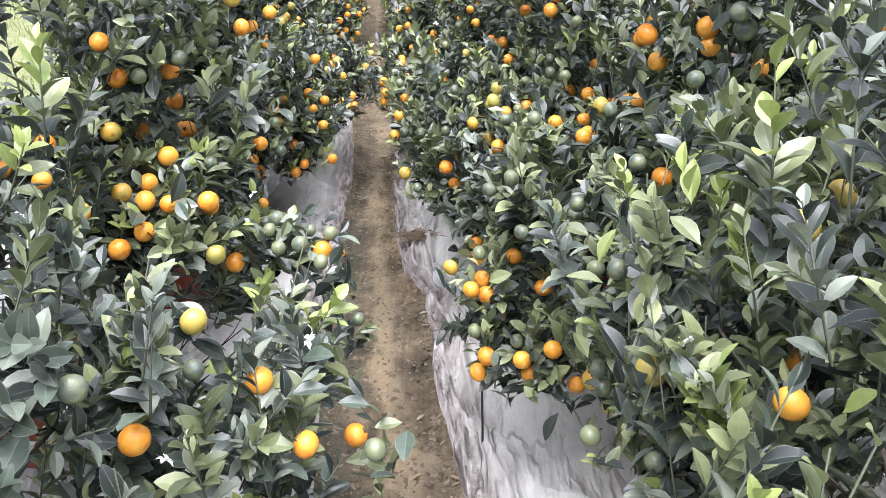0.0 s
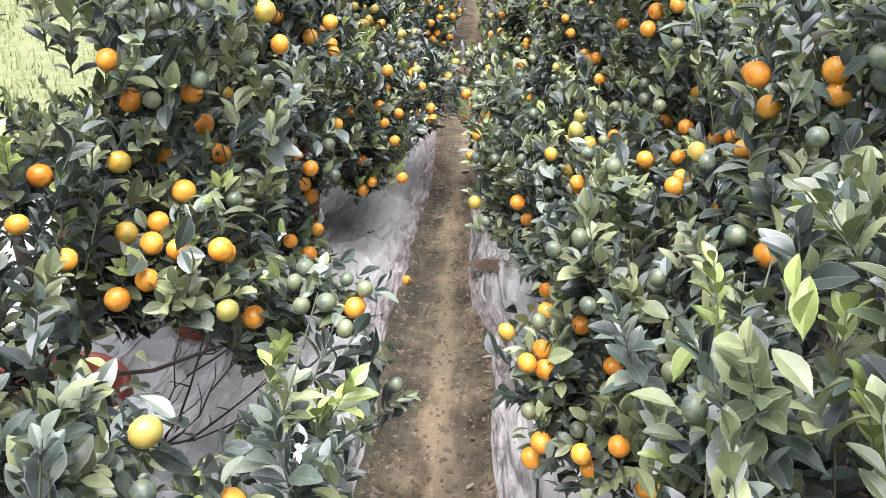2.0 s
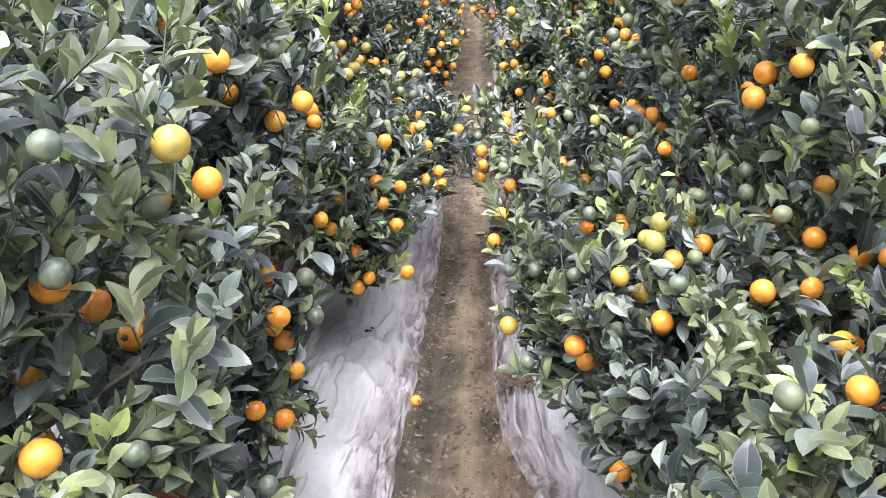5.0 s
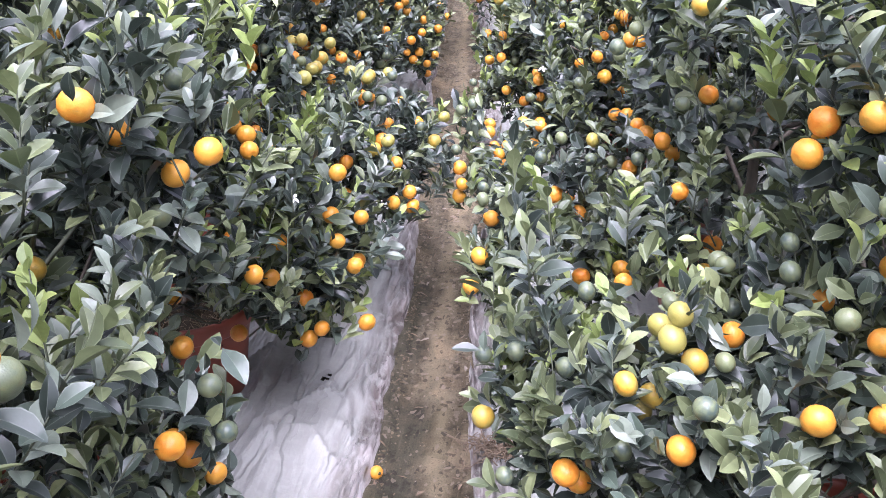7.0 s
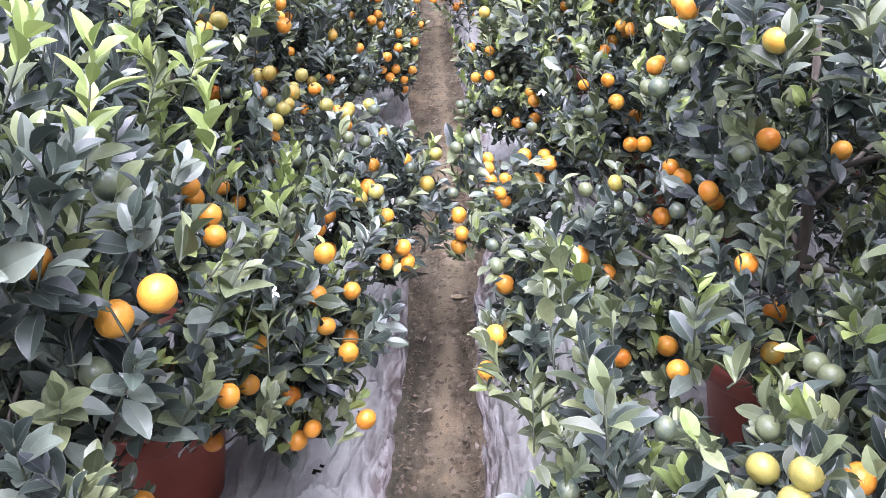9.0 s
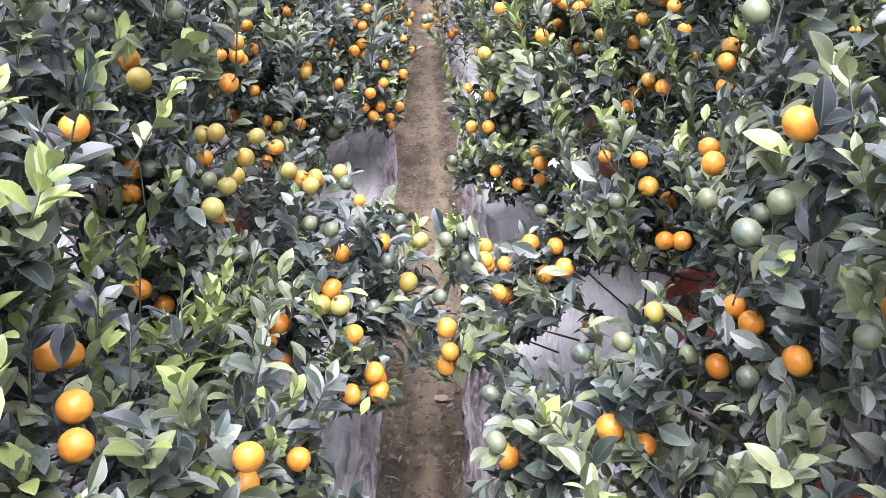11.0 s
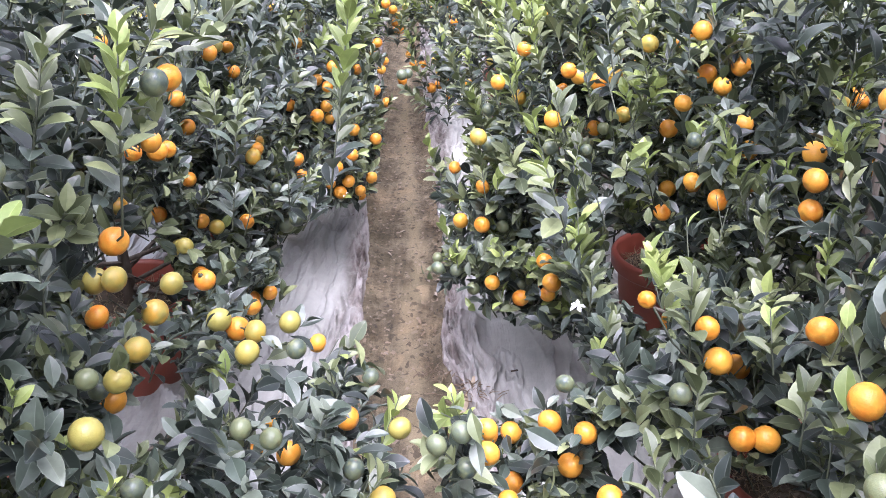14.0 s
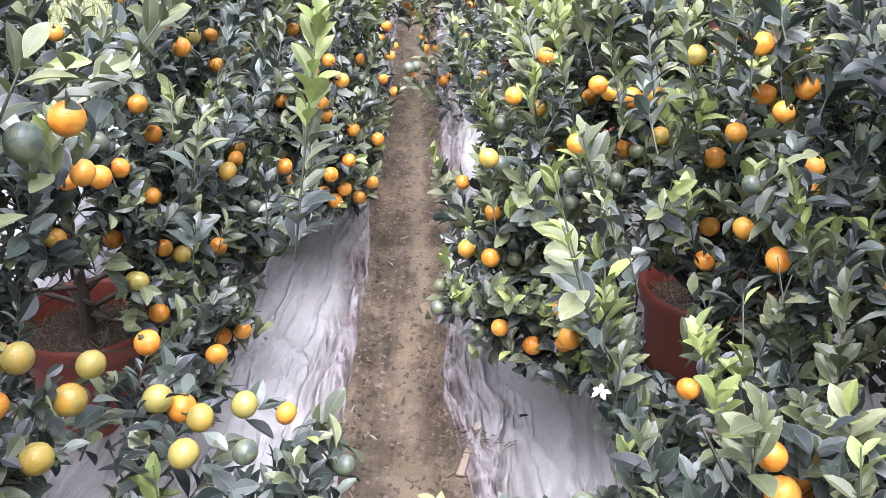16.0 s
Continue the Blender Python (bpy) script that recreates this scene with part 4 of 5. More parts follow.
    for one, rows in by_tone.items():
        if loose:
            rows.sort(key=lambda r: -(r[0][0] ** 2 + r[0][1] ** 2 + (r[0][2] - 0.4) ** 2))
            count = loose if one is LEAF else loose // 6
            for o, s, a, n, ln, wd in rows[:count]:
                m = Matrix([(s[i] * wd, a[i] * ln, n[i] * ln, o[i]) for i in range(3)] + [(0, 0, 0, 1)])
                part("leaf", leaf_meshes[one], root, m)
            rows = rows[count:]
        if rows:
            tagged(part("foliage", leaves_mesh(rows, one), root, None, said[one]), kind="stuff")
    for kind, p, size in kinds:
        if by_path and (((leafy - np.array(p)) ** 2).sum(1) < 0.075 ** 2).sum() < 4:
            continue
        back = Vector((-p.x, -p.y, 0)).normalized() * 0.9 + Vector((rnd.gauss(0, .3), rnd.gauss(0, .3) + 0.5, 0.35))
        m = Matrix.Translation(p) @ back.to_track_quat("Z", "Y").to_matrix().to_4x4() @ pose(0, 0, 0, 0, 0, rnd.uniform(0, 360)) @ Matrix.Diagonal((size, size, size * rnd.uniform(0.94, 1.06), 1))
        part("fruit", FRUIT[kind], root, m, {"o": "ripe orange fruit", "y": "yellow half-ripe fruit", "g": "green unripe fruit"}[kind])
    spots = [Vector(v) - base for v in flowers] + [t[0] for t in rnd.sample([t for t, ok in zip(tips, thin) if ok], 0 if flowers else 2)]
    spots = [p for p in spots if (((leafy - np.array(p)) ** 2).sum(1) < 0.07 ** 2).sum() > 2]
    for p in spots:
        part("flower", FLOWER, root, Matrix.Translation(p) @ Euler((rnd.gauss(0.5, .3), rnd.gauss(0, .4), rnd.uniform(0, 6.28))).to_matrix().to_4x4(), "small white star-shaped blossom")
    return root


# ---- the trees along the path ----
plant(-0.98, 0.35, 1.35, 0.6, 10,
      more=12, loose=170, edge=-0.45, olive=0.4, spires=12)
plant(-0.98, 1.3, 1.25, 0.78, 11,
      ripe=[(-0.3, 1.3, 0.85), (-0.42, 1.05, 0.91), (-0.21, 1.18, 0.81)],
      turning=[(-0.39, 1.28, 0.97), (-0.43, 1.43, 0.97)],
      green=[(-0.39, 1.25, 0.9), (-0.27, 1.86, 0.81), (-0.44, 0.94, 1.06)],
      shoots=[(-0.21, 1.24, 0.88), (-0.39, 1.12, 1.15), (-0.43, 1.09, 1.01)],
      flowers=[(-0.23, 1.4, 0.87), (-0.4, 1.1, 0.84), (-0.53, 1.05, 1.03)],
      more=18, loose=170, edge=-0.22, olive=0.2, young=0.05, spires=16)
plant(-1.12, 2.22, 1.45, 0.78, 12,
      label="tall bushy potted citrus tree heavy with orange fruit",
      ripe=[(-0.71, 1.86, 0.84), (-0.66, 1.89, 0.87), (-0.67, 1.99, 0.95), (-0.64, 2.06, 0.99), (-0.61, 1.93, 0.92), (-0.67, 1.95, 0.92), (-0.52, 1.92, 0.93), (-0.29, 2.04, 0.76), (-0.75, 2.23, 1), (-0.49, 1.99, 0.75), (-0.64, 2.15, 1.17), (-0.74, 2.08, 1.17), (-0.69, 2.33, 1.05), (-0.74, 2.53, 0.92), (-0.5, 2.32, 1.24), (-0.75, 2.03, 1.26), (-0.86, 1.92, 1.06), (-0.53, 1.97, 0.9), (-0.69, 2.42, 0.95)],
      turning=[(-0.72, 1.95, 0.94), (-0.51, 1.9, 0.81), (-0.75, 2.02, 1.06), (-0.49, 2.2, 1.33)],
      green=[(-0.38, 1.96, 0.8), (-0.41, 2.02, 0.82), (-0.27, 2.05, 0.8), (-0.68, 2.05, 1.18), (-0.34, 2.19, 0.75), (-0.56, 2.13, 0.95), (-0.4, 2.07, 0.83), (-0.6, 2.1, 1.21), (-0.33, 1.96, 0.81), (-0.22, 2.12, 0.53), (-0.5, 2.42, 0.68), (-0.64, 2.04, 1.35), (-0.56, 2.06, 1.37), (-0.58, 2.33, 1.2)],
      shoots=[(-0.47, 2.16, 0.86), (-0.61, 2.14, 1.27), (-0.54, 2.14, 1.33), (-0.71, 2.15, 1.24), (-0.78, 1.86, 1)],
      young=0.12, twigs=500, more=18, loose=170, edge=-0.28, olive=0.6, spires=10)
plant(-1.05, 3.15, 1.35, 0.52, 13,
      ripe=[(-0.62, 2.9, 0.48), (-0.57, 2.78, 0.8), (-0.62, 2.95, 0.65), (-0.65, 3.12, 0.47), (-0.63, 3.07, 1.11), (-0.74, 3.25, 0.67), (-0.56, 3.04, 1.16), (-0.75, 3.14, 1.15), (-0.65, 3.46, 0.73), (-0.65, 2.81, 0.56), (-0.67, 2.87, 1.28), (-0.63, 2.92, 0.7), (-1.05, 3.53, 1.22)],
      green=[(-0.53, 2.9, 0.74), (-0.54, 2.88, 0.84), (-0.66, 3.19, 1.23)],
      shoots=[(-0.65, 3.6, 0.81), (-0.56, 3.31, 1.3), (-0.69, 2.82, 0.99)],
      turning=[(-0.9, 3.06, 0.93)],
      flowers=[(-0.66, 3.13, 0.98)],
      skirt=50, olive=0.4, more=18, loose=170, edge=-0.56)
plant(-1.03, 3.97, 1.3, 0.58, 14,
      ripe=[(-0.49, 4.45, 0.63), (-0.64, 3.83, 0.35), (-0.6, 3.82, 0.39), (-0.48, 3.83, 0.41), (-0.67, 3.64, 0.63), (-0.64, 3.82, 0.48), (-0.56, 3.88, 0.62), (-0.55, 4.09, 0.46), (-0.58, 3.91, 0.68), (-0.52, 3.9, 0.54), (-0.45, 4.46, 0.53), (-0.53, 4.06, 0.61), (-0.49, 4.39, 0.52), (-0.44, 4.46, 0.48), (-0.82, 4.41, 1.46), (-0.81, 3.89, 0.92), (-0.72, 3.71, 0.96), (-0.7, 3.66, 0.94), (-0.52, 3.75, 0.86), (-0.78, 3.78, 0.99)],
      turning=[(-0.51, 4.43, 0.71)],
      green=[(-0.77, 4.39, 1.31), (-0.91, 4.39, 1.3)],
      shoots=[(-0.66, 3.66, 0.76), (-0.66, 4.09, 0.93), (-0.55, 4, 0.71), (-0.57, 4.26, 0.63), (-0.7, 3.96, 0.92), (-0.5, 4.28, 0.48), (-0.81, 4.38, 0.8), (-0.77, 3.93, 0.96), (-0.64, 4.15, 0.95), (-0.86, 4.14, 1.01)],
      flowers=[(-0.6, 3.63, 0.84), (-0.65, 3.79, 0.6)],
      skirt=60, more=18, loose=170, edge=-0.5, young=0.28, spires=28)
plant(-1.2, 4.86, 1.4, 0.74, 15,
      label="potted citrus tree with yellow and orange fruit overhanging the path",
      ripe=[(-0.77, 4.68, 1.1), (-0.57, 4.81, 0.64), (-0.72, 5.1, 0.72), (-0.88, 4.84, 0.72), (-0.92, 4.92, 0.84), (-0.81, 5.21, 0.77), (-0.49, 4.99, 0.59), (-0.74, 4.9, 1.28), (-0.92, 5.3, 1.04), (-0.94, 4.47, 0.71), (-0.56, 4.61, 0.65), (-0.96, 4.54, 0.9), (-0.92, 4.53, 0.64), (-0.95, 4.55, 0.95), (-0.7, 4.54, 0.55), (-0.67, 4.55, 0.59), (-0.99, 4.71, 1.14), (-0.69, 4.61, 0.45), (-0.46, 4.58, 0.43), (-0.98, 4.55, 0.67), (-0.3, 4.59, 0.57)],
      turning=[(-0.38, 4.88, 0.65), (-0.82, 4.83, 0.83), (-0.79, 4.54, 0.87), (-0.66, 4.93, 0.77), (-0.83, 4.96, 0.83), (-0.9, 4.97, 0.89), (-0.8, 4.98, 0.88), (-0.67, 5.04, 0.75), (-0.75, 5.08, 0.75), (-0.61, 5.08, 0.75), (-0.94, 4.98, 0.88), (-0.4, 4.73, 0.61), (-0.9, 4.52, 1.15), (-0.58, 4.57, 0.63), (-0.92, 4.64, 1.41), (-0.8, 4.69, 0.86)],
      green=[(-0.73, 4.83, 0.93), (-0.82, 4.63, 0.9), (-0.57, 4.93, 0.78), (-0.57, 4.69, 0.76), (-0.62, 4.7, 0.77), (-0.7, 4.72, 1.32), (-0.46, 5.14, 0.59), (-0.45, 4.76, 0.65), (-0.47, 4.64, 0.59), (-0.91, 4.53, 0.96), (-0.75, 4.57, 0.75), (-0.86, 4.75, 0.8)],
      shoots=[(-0.49, 5.3, 0.69), (-0.69, 4.89, 0.78), (-1.02, 4.58, 0.82), (-0.38, 4.9, 0.71), (-0.7, 4.61, 1.41)],
      flowers=[(-0.95, 4.51, 0.64), (-0.6, 4.58, 0.51)],
      more=26, loose=170, edge=-0.42, olive=0.3, spires=14)
plant(-1.26, 5.92, 1.15, 0.6, 16,
      label="potted citrus tree with orange fruit and a bare lower trunk",
      ripe=[(-0.8, 5.54, 0.53), (-0.97, 5.47, 0.96), (-0.85, 5.75, 0.44), (-0.8, 5.75, 0.46), (-1.08, 5.74, 0.69), (-0.97, 5.75, 0.67), (-1.01, 5.66, 0.9), (-0.88, 5.87, 0.62), (-1.04, 5.9, 0.73), (-1.06, 6, 0.85), (-1.03, 6.18, 1.02), (-0.9, 6.14, 0.74), (-0.83, 6.4, 0.62), (-1.05, 5.9, 0.96), (-0.95, 5.63, 0.57), (-1.3, 6.07, 1.07)],
      turning=[(-1, 5.64, 0.64), (-0.87, 5.96, 0.78), (-0.94, 5.78, 0.64), (-0.93, 6.27, 0.72), (-1.07, 6.41, 0.99), (-1.08, 5.48, 0.82), (-0.97, 5.59, 0.67)],
      green=[(-0.82, 6, 0.67), (-0.86, 6.15, 0.66)],
      shoots=[(-1.01, 6.33, 0.91)],
      olive=0.4, young=0.08, skirt=50, more=52, loose=170, edge=-0.68, laden=True)
plant(-1.33, 7.05, 1.1, 0.66, 17,
      label="low potted citrus tree laden with small orange fruit",
      ripe=[(-0.67, 6.6, 0.57), (-0.72, 6.55, 0.54), (-0.69, 6.63, 0.46), (-0.7, 7.1, 0.22), (-0.72, 6.62, 0.42), (-0.63, 6.86, 0.39), (-0.62, 6.94, 0.52), (-0.69, 6.83, 0.59), (-0.78, 6.76, 0.7), (-0.78, 6.84, 0.63), (-0.8, 6.67, 0.69), (-0.66, 7.88, 0.4), (-0.7, 7.8, 0.48), (-0.69, 8, 0.53), (-0.72, 7.23, 0.72), (-0.84, 6.94, 0.75), (-0.94, 7.11, 0.85), (-0.92, 6.79, 0.69), (-1.06, 6.56, 0.87), (-1.11, 6.7, 0.92), (-0.67, 6.82, 0.35)],
      green=[(-0.69, 7.05, 0.7)],
      olive=0.45, young=0.1, skirt=60, more=62, loose=170, edge=-0.66, laden=True)
plant(0.74, 1.05, 1.3, 0.66, 18,
      label="potted citrus tree with white blossom and green fruit",
      ripe=[(0.43, 0.97, 1.02), (0.61, 1.38, 0.84), (-0.16, 1.42, 0.66)],
      turning=[(0.3, 1.15, 0.96), (0.6, 1.31, 1.17)],
      green=[(0.27, 1.3, 1.05), (0.46, 1.39, 0.96), (0.29, 1.44, 0.75), (0.28, 1.44, 0.79), (0.32, 1.15, 0.8), (-0.11, 1.25, 0.75), (0.24, 1.26, 0.77), (0.46, 0.98, 1.11)],
      shoots=[(0.43, 1.19, 1.39), (0.28, 1.4, 0.73), (0.32, 1.25, 1.29), (0.31, 1.28, 0.75), (0.23, 1.47, 1.1), (0.27, 1.12, 1.14), (0.33, 0.96, 1.08), (0.43, 1.25, 1.13)],
      flowers=[(0.32, 1.04, 1.07), (0.36, 1.15, 0.79), (0.29, 1.13, 1.06), (0.44, 1.43, 0.91)],
      more=18, loose=170, edge=0.14, olive=0.6, young=0.1, spires=26)
plant(0.68, 2.1, 1.36, 0.7, 19,
      ripe=[(0.37, 2.35, 0.95), (0.11, 2.08, 0.62), (0.18, 2.14, 0.7), (0.49, 2.26, 1.07), (0.07, 2.07, 0.64), (0.25, 2.08, 0.64), (0.1, 2.13, 0.64), (0.53, 2.49, 1.18), (0.21, 1.95, 0.47), (0.19, 1.93, 0.52), (0.26, 1.91, 0.56), (0.11, 2, 0.49), (0.49, 2.11, 1.2), (0.09, 2.04, 0.42), (0.45, 2.06, 1.27), (0.32, 1.9, 0.47), (0.22, 1.86, 0.4), (0.47, 1.88, 1), (0.57, 1.98, 1.26), (0.56, 1.98, 1.3), (0.73, 2.12, 1.18), (0.42, 2.59, 0.89), (0.11, 2.58, 0.5)],
      turning=[(0.4, 2.29, 1.05), (0.02, 2.18, 0.65)],
      green=[(0.16, 2.05, 0.94), (0.11, 2.08, 0.9), (0.18, 1.96, 0.84), (0.31, 2.02, 0.86), (0.29, 2.26, 0.84), (0.41, 1.86, 1.04), (0.22, 2.17, 1.05), (0.09, 2.09, 0.73), (0.39, 2.1, 1.09), (0.08, 2.04, 0.54), (0.3, 1.65, 0.89), (0.18, 1.97, 0.55), (0.51, 1.85, 1.22), (0.3, 1.93, 0.92)],
      shoots=[(0.73, 2.17, 1.1), (0.43, 2.45, 1.17), (0.53, 2.42, 1.18), (0.24, 2.19, 1.06)],
      flowers=[(0.5, 2.22, 1.13)],
      twigs=660, skirt=60, more=18, loose=170, edge=0.0, olive=0.55, young=0.07, spires=16)
plant(0.6, 3.15, 1.36, 0.74, 20,
      ripe=[(0.11, 2.83, 0.44), (0.59, 2.9, 0.91), (0.45, 2.88, 0.85), (0.29, 3.15, 0.82), (0.56, 2.97, 0.88), (0.37, 2.92, 0.81), (0.04, 3.03, 0.58), (0.19, 2.97, 0.71), (0.48, 3.01, 0.9), (0.36, 3.15, 1.15), (0.52, 3.13, 0.97), (0.38, 3.16, 1.2), (0.45, 3.22, 0.86), (0.61, 3.06, 0.63), (0.43, 3.09, 1.23), (0.18, 2.91, 0.75), (0.01, 2.94, 0.67), (0.36, 2.88, 0.84)],
      turning=[(0.17, 3.04, 0.87), (0.18, 3.05, 0.91), (0.21, 3.04, 0.83), (0.1, 3.01, 0.8), (-0.14, 3.26, 0.54), (0.17, 3.17, 0.82), (0.19, 3.4, 0.48), (0.66, 2.95, 1.15), (0.6, 3.17, 1.24), (0.16, 3.1, 0.72)],
      green=[(0.25, 3.01, 0.85), (0.1, 2.98, 0.69), (-0.09, 3.07, 0.55), (0.04, 3.19, 0.87), (0.39, 2.93, 0.98), (0.37, 3.16, 0.94), (0.37, 3.19, 0.98), (0.3, 3.38, 0.85), (-0.08, 3.27, 0.69), (0.42, 2.94, 1.15), (0.3, 3.32, 0.87), (0.2, 3.26, 0.82), (-0.14, 3.22, 0.71), (0.01, 3.16, 0.73), (0.33, 3.34, 0.77), (0.42, 3.35, 0.86), (0.2, 2.88, 0.85)],
      shoots=[(0.3, 3.26, 1.3), (0.07, 3.19, 0.79), (0.34, 3.44, 0.84)],
      twigs=700, skirt=90, more=18, loose=170, edge=-0.18, olive=0.5, young=0.09, spires=18)
plant(0.52, 4.18, 1.42, 0.76, 21,
      label="potted citrus tree with green and yellow fruit clusters",
      ripe=[(0.2, 4.42, 1.04), (0.22, 4.22, 0.85), (-0.29, 4.57, 0.52), (0.16, 3.88, 1.29), (-0.3, 4.59, 0.47), (0.39, 3.87, 0.66), (0.16, 3.68, 0.64), (0.17, 3.85, 0.59), (0.07, 3.82, 0.58), (-0.21, 3.89, 0.5), (0.34, 3.9, 1.03), (0.54, 4.05, 0.95), (0.31, 4.14, 0.8), (-0.19, 3.91, 0.58), (0.21, 4.23, 0.72), (0.07, 4.11, 0.63), (-0.17, 4.09, 0.61), (0.24, 4.18, 0.84), (-0.04, 4.63, 0.71), (0.26, 4, 0.88), (-0, 4.06, 0.7)],
      turning=[(0.11, 4.35, 0.76), (0.35, 3.73, 0.65), (0.26, 3.66, 1.28)],
      green=[(0.15, 4.43, 1.24), (0.16, 4.27, 1.03), (0.12, 3.89, 1.14), (0.15, 4.22, 0.96), (0.15, 4.11, 1.24), (0.16, 3.9, 1.18), (0.12, 4, 1.4), (0.25, 4.26, 1.01), (0.1, 4.24, 0.74), (0.16, 4.25, 0.73), (0.27, 3.82, 1.03), (0.21, 4.06, 0.81), (0.41, 3.93, 1), (0.01, 4.09, 0.85), (-0.04, 4.21, 0.75), (-0.19, 4.01, 0.7), (-0.2, 4.22, 0.65)],
      shoots=[(0.31, 4.66, 0.73), (0.15, 3.92, 0.65), (0.22, 3.72, 0.5), (0.04, 3.79, 0.58), (0.16, 4.34, 1.32), (0.14, 4.34, 1.16), (0.19, 4.49, 1.1)],
      flowers=[(0.42, 3.72, 1.25)],
      twigs=720, skirt=110, more=18, loose=170, edge=-0.28, olive=0.5, young=0.12, spires=22)
plant(0.5, 5.15, 1.34, 0.72, 22,
      label="potted citrus tree with upright light green shoots",
      ripe=[(0.17, 4.88, 0.81), (0.14, 4.87, 0.88), (0.25, 5.01, 0.72), (0.26, 4.71, 0.97), (0.21, 4.81, 0.7), (0.25, 4.81, 0.7), (-0.04, 4.91, 0.63), (-0.22, 4.94, 0.61), (-0.1, 4.97, 0.61), (-0.22, 4.88, 0.6), (-0.16, 5.14, 0.46), (0.33, 5.46, 1.06), (0.21, 5.6, 0.79), (-0.06, 4.93, 0.54), (-0.16, 5.01, 0.43), (0.3, 5.7, 0.83), (0.27, 5.36, 0.92), (0.34, 5.7, 1.08), (0.24, 5.65, 1.05), (0.38, 5.14, 1.05), (0.42, 5.27, 1.06), (0.09, 5.14, 0.26), (-0.17, 5.04, 0.24), (0.51, 5.12, 1.22), (-0.05, 5.56, 0.61), (-0.18, 4.82, 0.54), (0.39, 5.16, 0.98), (-0.21, 5.13, 0.46), (0.26, 5.55, 0.89)],
      green=[(-0.31, 4.74, 0.72), (-0.27, 4.75, 0.74), (0.08, 4.76, 0.82), (-0.08, 4.95, 0.71), (0.22, 5.43, 1.03), (-0.26, 4.76, 0.66), (-0.32, 4.68, 0.6)],
      shoots=[(0.29, 5.12, 1.01), (0.25, 5.33, 1.09), (0.23, 5.49, 1.07), (-0.26, 4.77, 0.77), (-0.03, 5.35, 0.9), (0.03, 4.82, 1.04), (-0.02, 5.53, 0.85), (0.27, 5.82, 0.77), (0.25, 5.31, 0.95), (0.1, 5.24, 0.91), (0.15, 5.14, 0.97), (-0.29, 4.97, 0.67), (-0, 5.08, 0.71), (0.22, 4.92, 1.03), (-0.04, 5.27, 0.92), (0.08, 5.16, 0.94)],
      flowers=[(-0.04, 5.16, 0.76), (0.26, 5.75, 1.04), (0.21, 4.93, 1.02)],
      twigs=680, skirt=80, more=18, loose=170, edge=-0.28, olive=0.34, young=0.1, spires=22)
plant(0.42, 6.27, 1.22, 0.68, 23,
      ripe=[(-0.04, 5.73, 0.49), (-0.11, 5.76, 0.46), (-0.19, 5.75, 0.51), (0.26, 5.79, 0.78), (-0.22, 5.89, 0.62), (0.24, 5.77, 0.95), (-0.28, 6.01, 0.58), (-0.22, 5.98, 0.7), (0.32, 5.78, 1.09), (0.39, 5.74, 1.12), (0.09, 6.02, 0.87), (0.04, 6.45, 0.86), (0.29, 5.76, 1.2), (0.89, 6.23, 0.93), (0.85, 6.1, 0.94)],
      turning=[(0.19, 5.88, 1.14), (-0.12, 6.14, 0.92), (0.15, 5.92, 0.94)],
      green=[(-0.11, 5.8, 0.48), (-0.24, 5.81, 0.46), (-0.34, 5.79, 0.53), (-0.29, 5.84, 0.5), (-0.16, 5.93, 0.6), (-0.35, 6.15, 0.39), (-0.16, 5.97, 0.62), (-0.05, 5.79, 0.82), (0.04, 5.79, 0.88), (0.1, 5.92, 0.9)],
      shoots=[(-0.42, 6.42, 0.75), (-0.15, 6.38, 1.07), (0.4, 5.98, 0.95)],
      flowers=[(-0.2, 6.03, 0.66)],
      skirt=60, more=72, loose=170, edge=-0.34, olive=0.6, young=0.3, spires=34, laden=True)
for place, what in PLANTED:
    citrus_tree(*place, **what)

# ---- rows further off, grown from five kinds ----
far = [citrus_tree(x, y, h, r, 60 + i, more=int(2.6 * m), twigs=260, limbs=6, unripe=u, olive=0.6, young=0.26, spires=16) for i, (x, y, h, r, m, u) in enumerate(
    [(-1.36, 8.2, 1.15, 0.64, 34, 0.2), (0.20, 7.5, 1.20, 0.64, 26, 0.4), (1.62, 3.0, 1.38, 0.62, 26, 0.3), (1.70, 1.0, 1.30, 0.62, 26, 0.3), (1.55, 5.1, 1.3, 0.6, 30, 0.25)])]
scatter = random.Random(3)
spots = [(-1.40 - 0.06 * k, 9.3 + 1.05 * k) for k in range(6)] + [(0.08 - 0.06 * k, 8.6 + 1.08 * k) for k in range(6)]
spots += [(1.75 - 0.06 * k, 0.9 + 1.05 * k) for k in range(1, 13) if k not in (2, 4)]
spots += [(2.8 - 0.06 * k, 3.6 + 1.05 * k) for k in range(6)]
for k, (x, y) in enumerate(spots):
    copy_thing(far[scatter.randrange(5)], pose(x + scatter.uniform(-.06, .06), y + scatter.uniform(-.08, .08), BED, 0, 0, scatter.uniform(0, 360)))


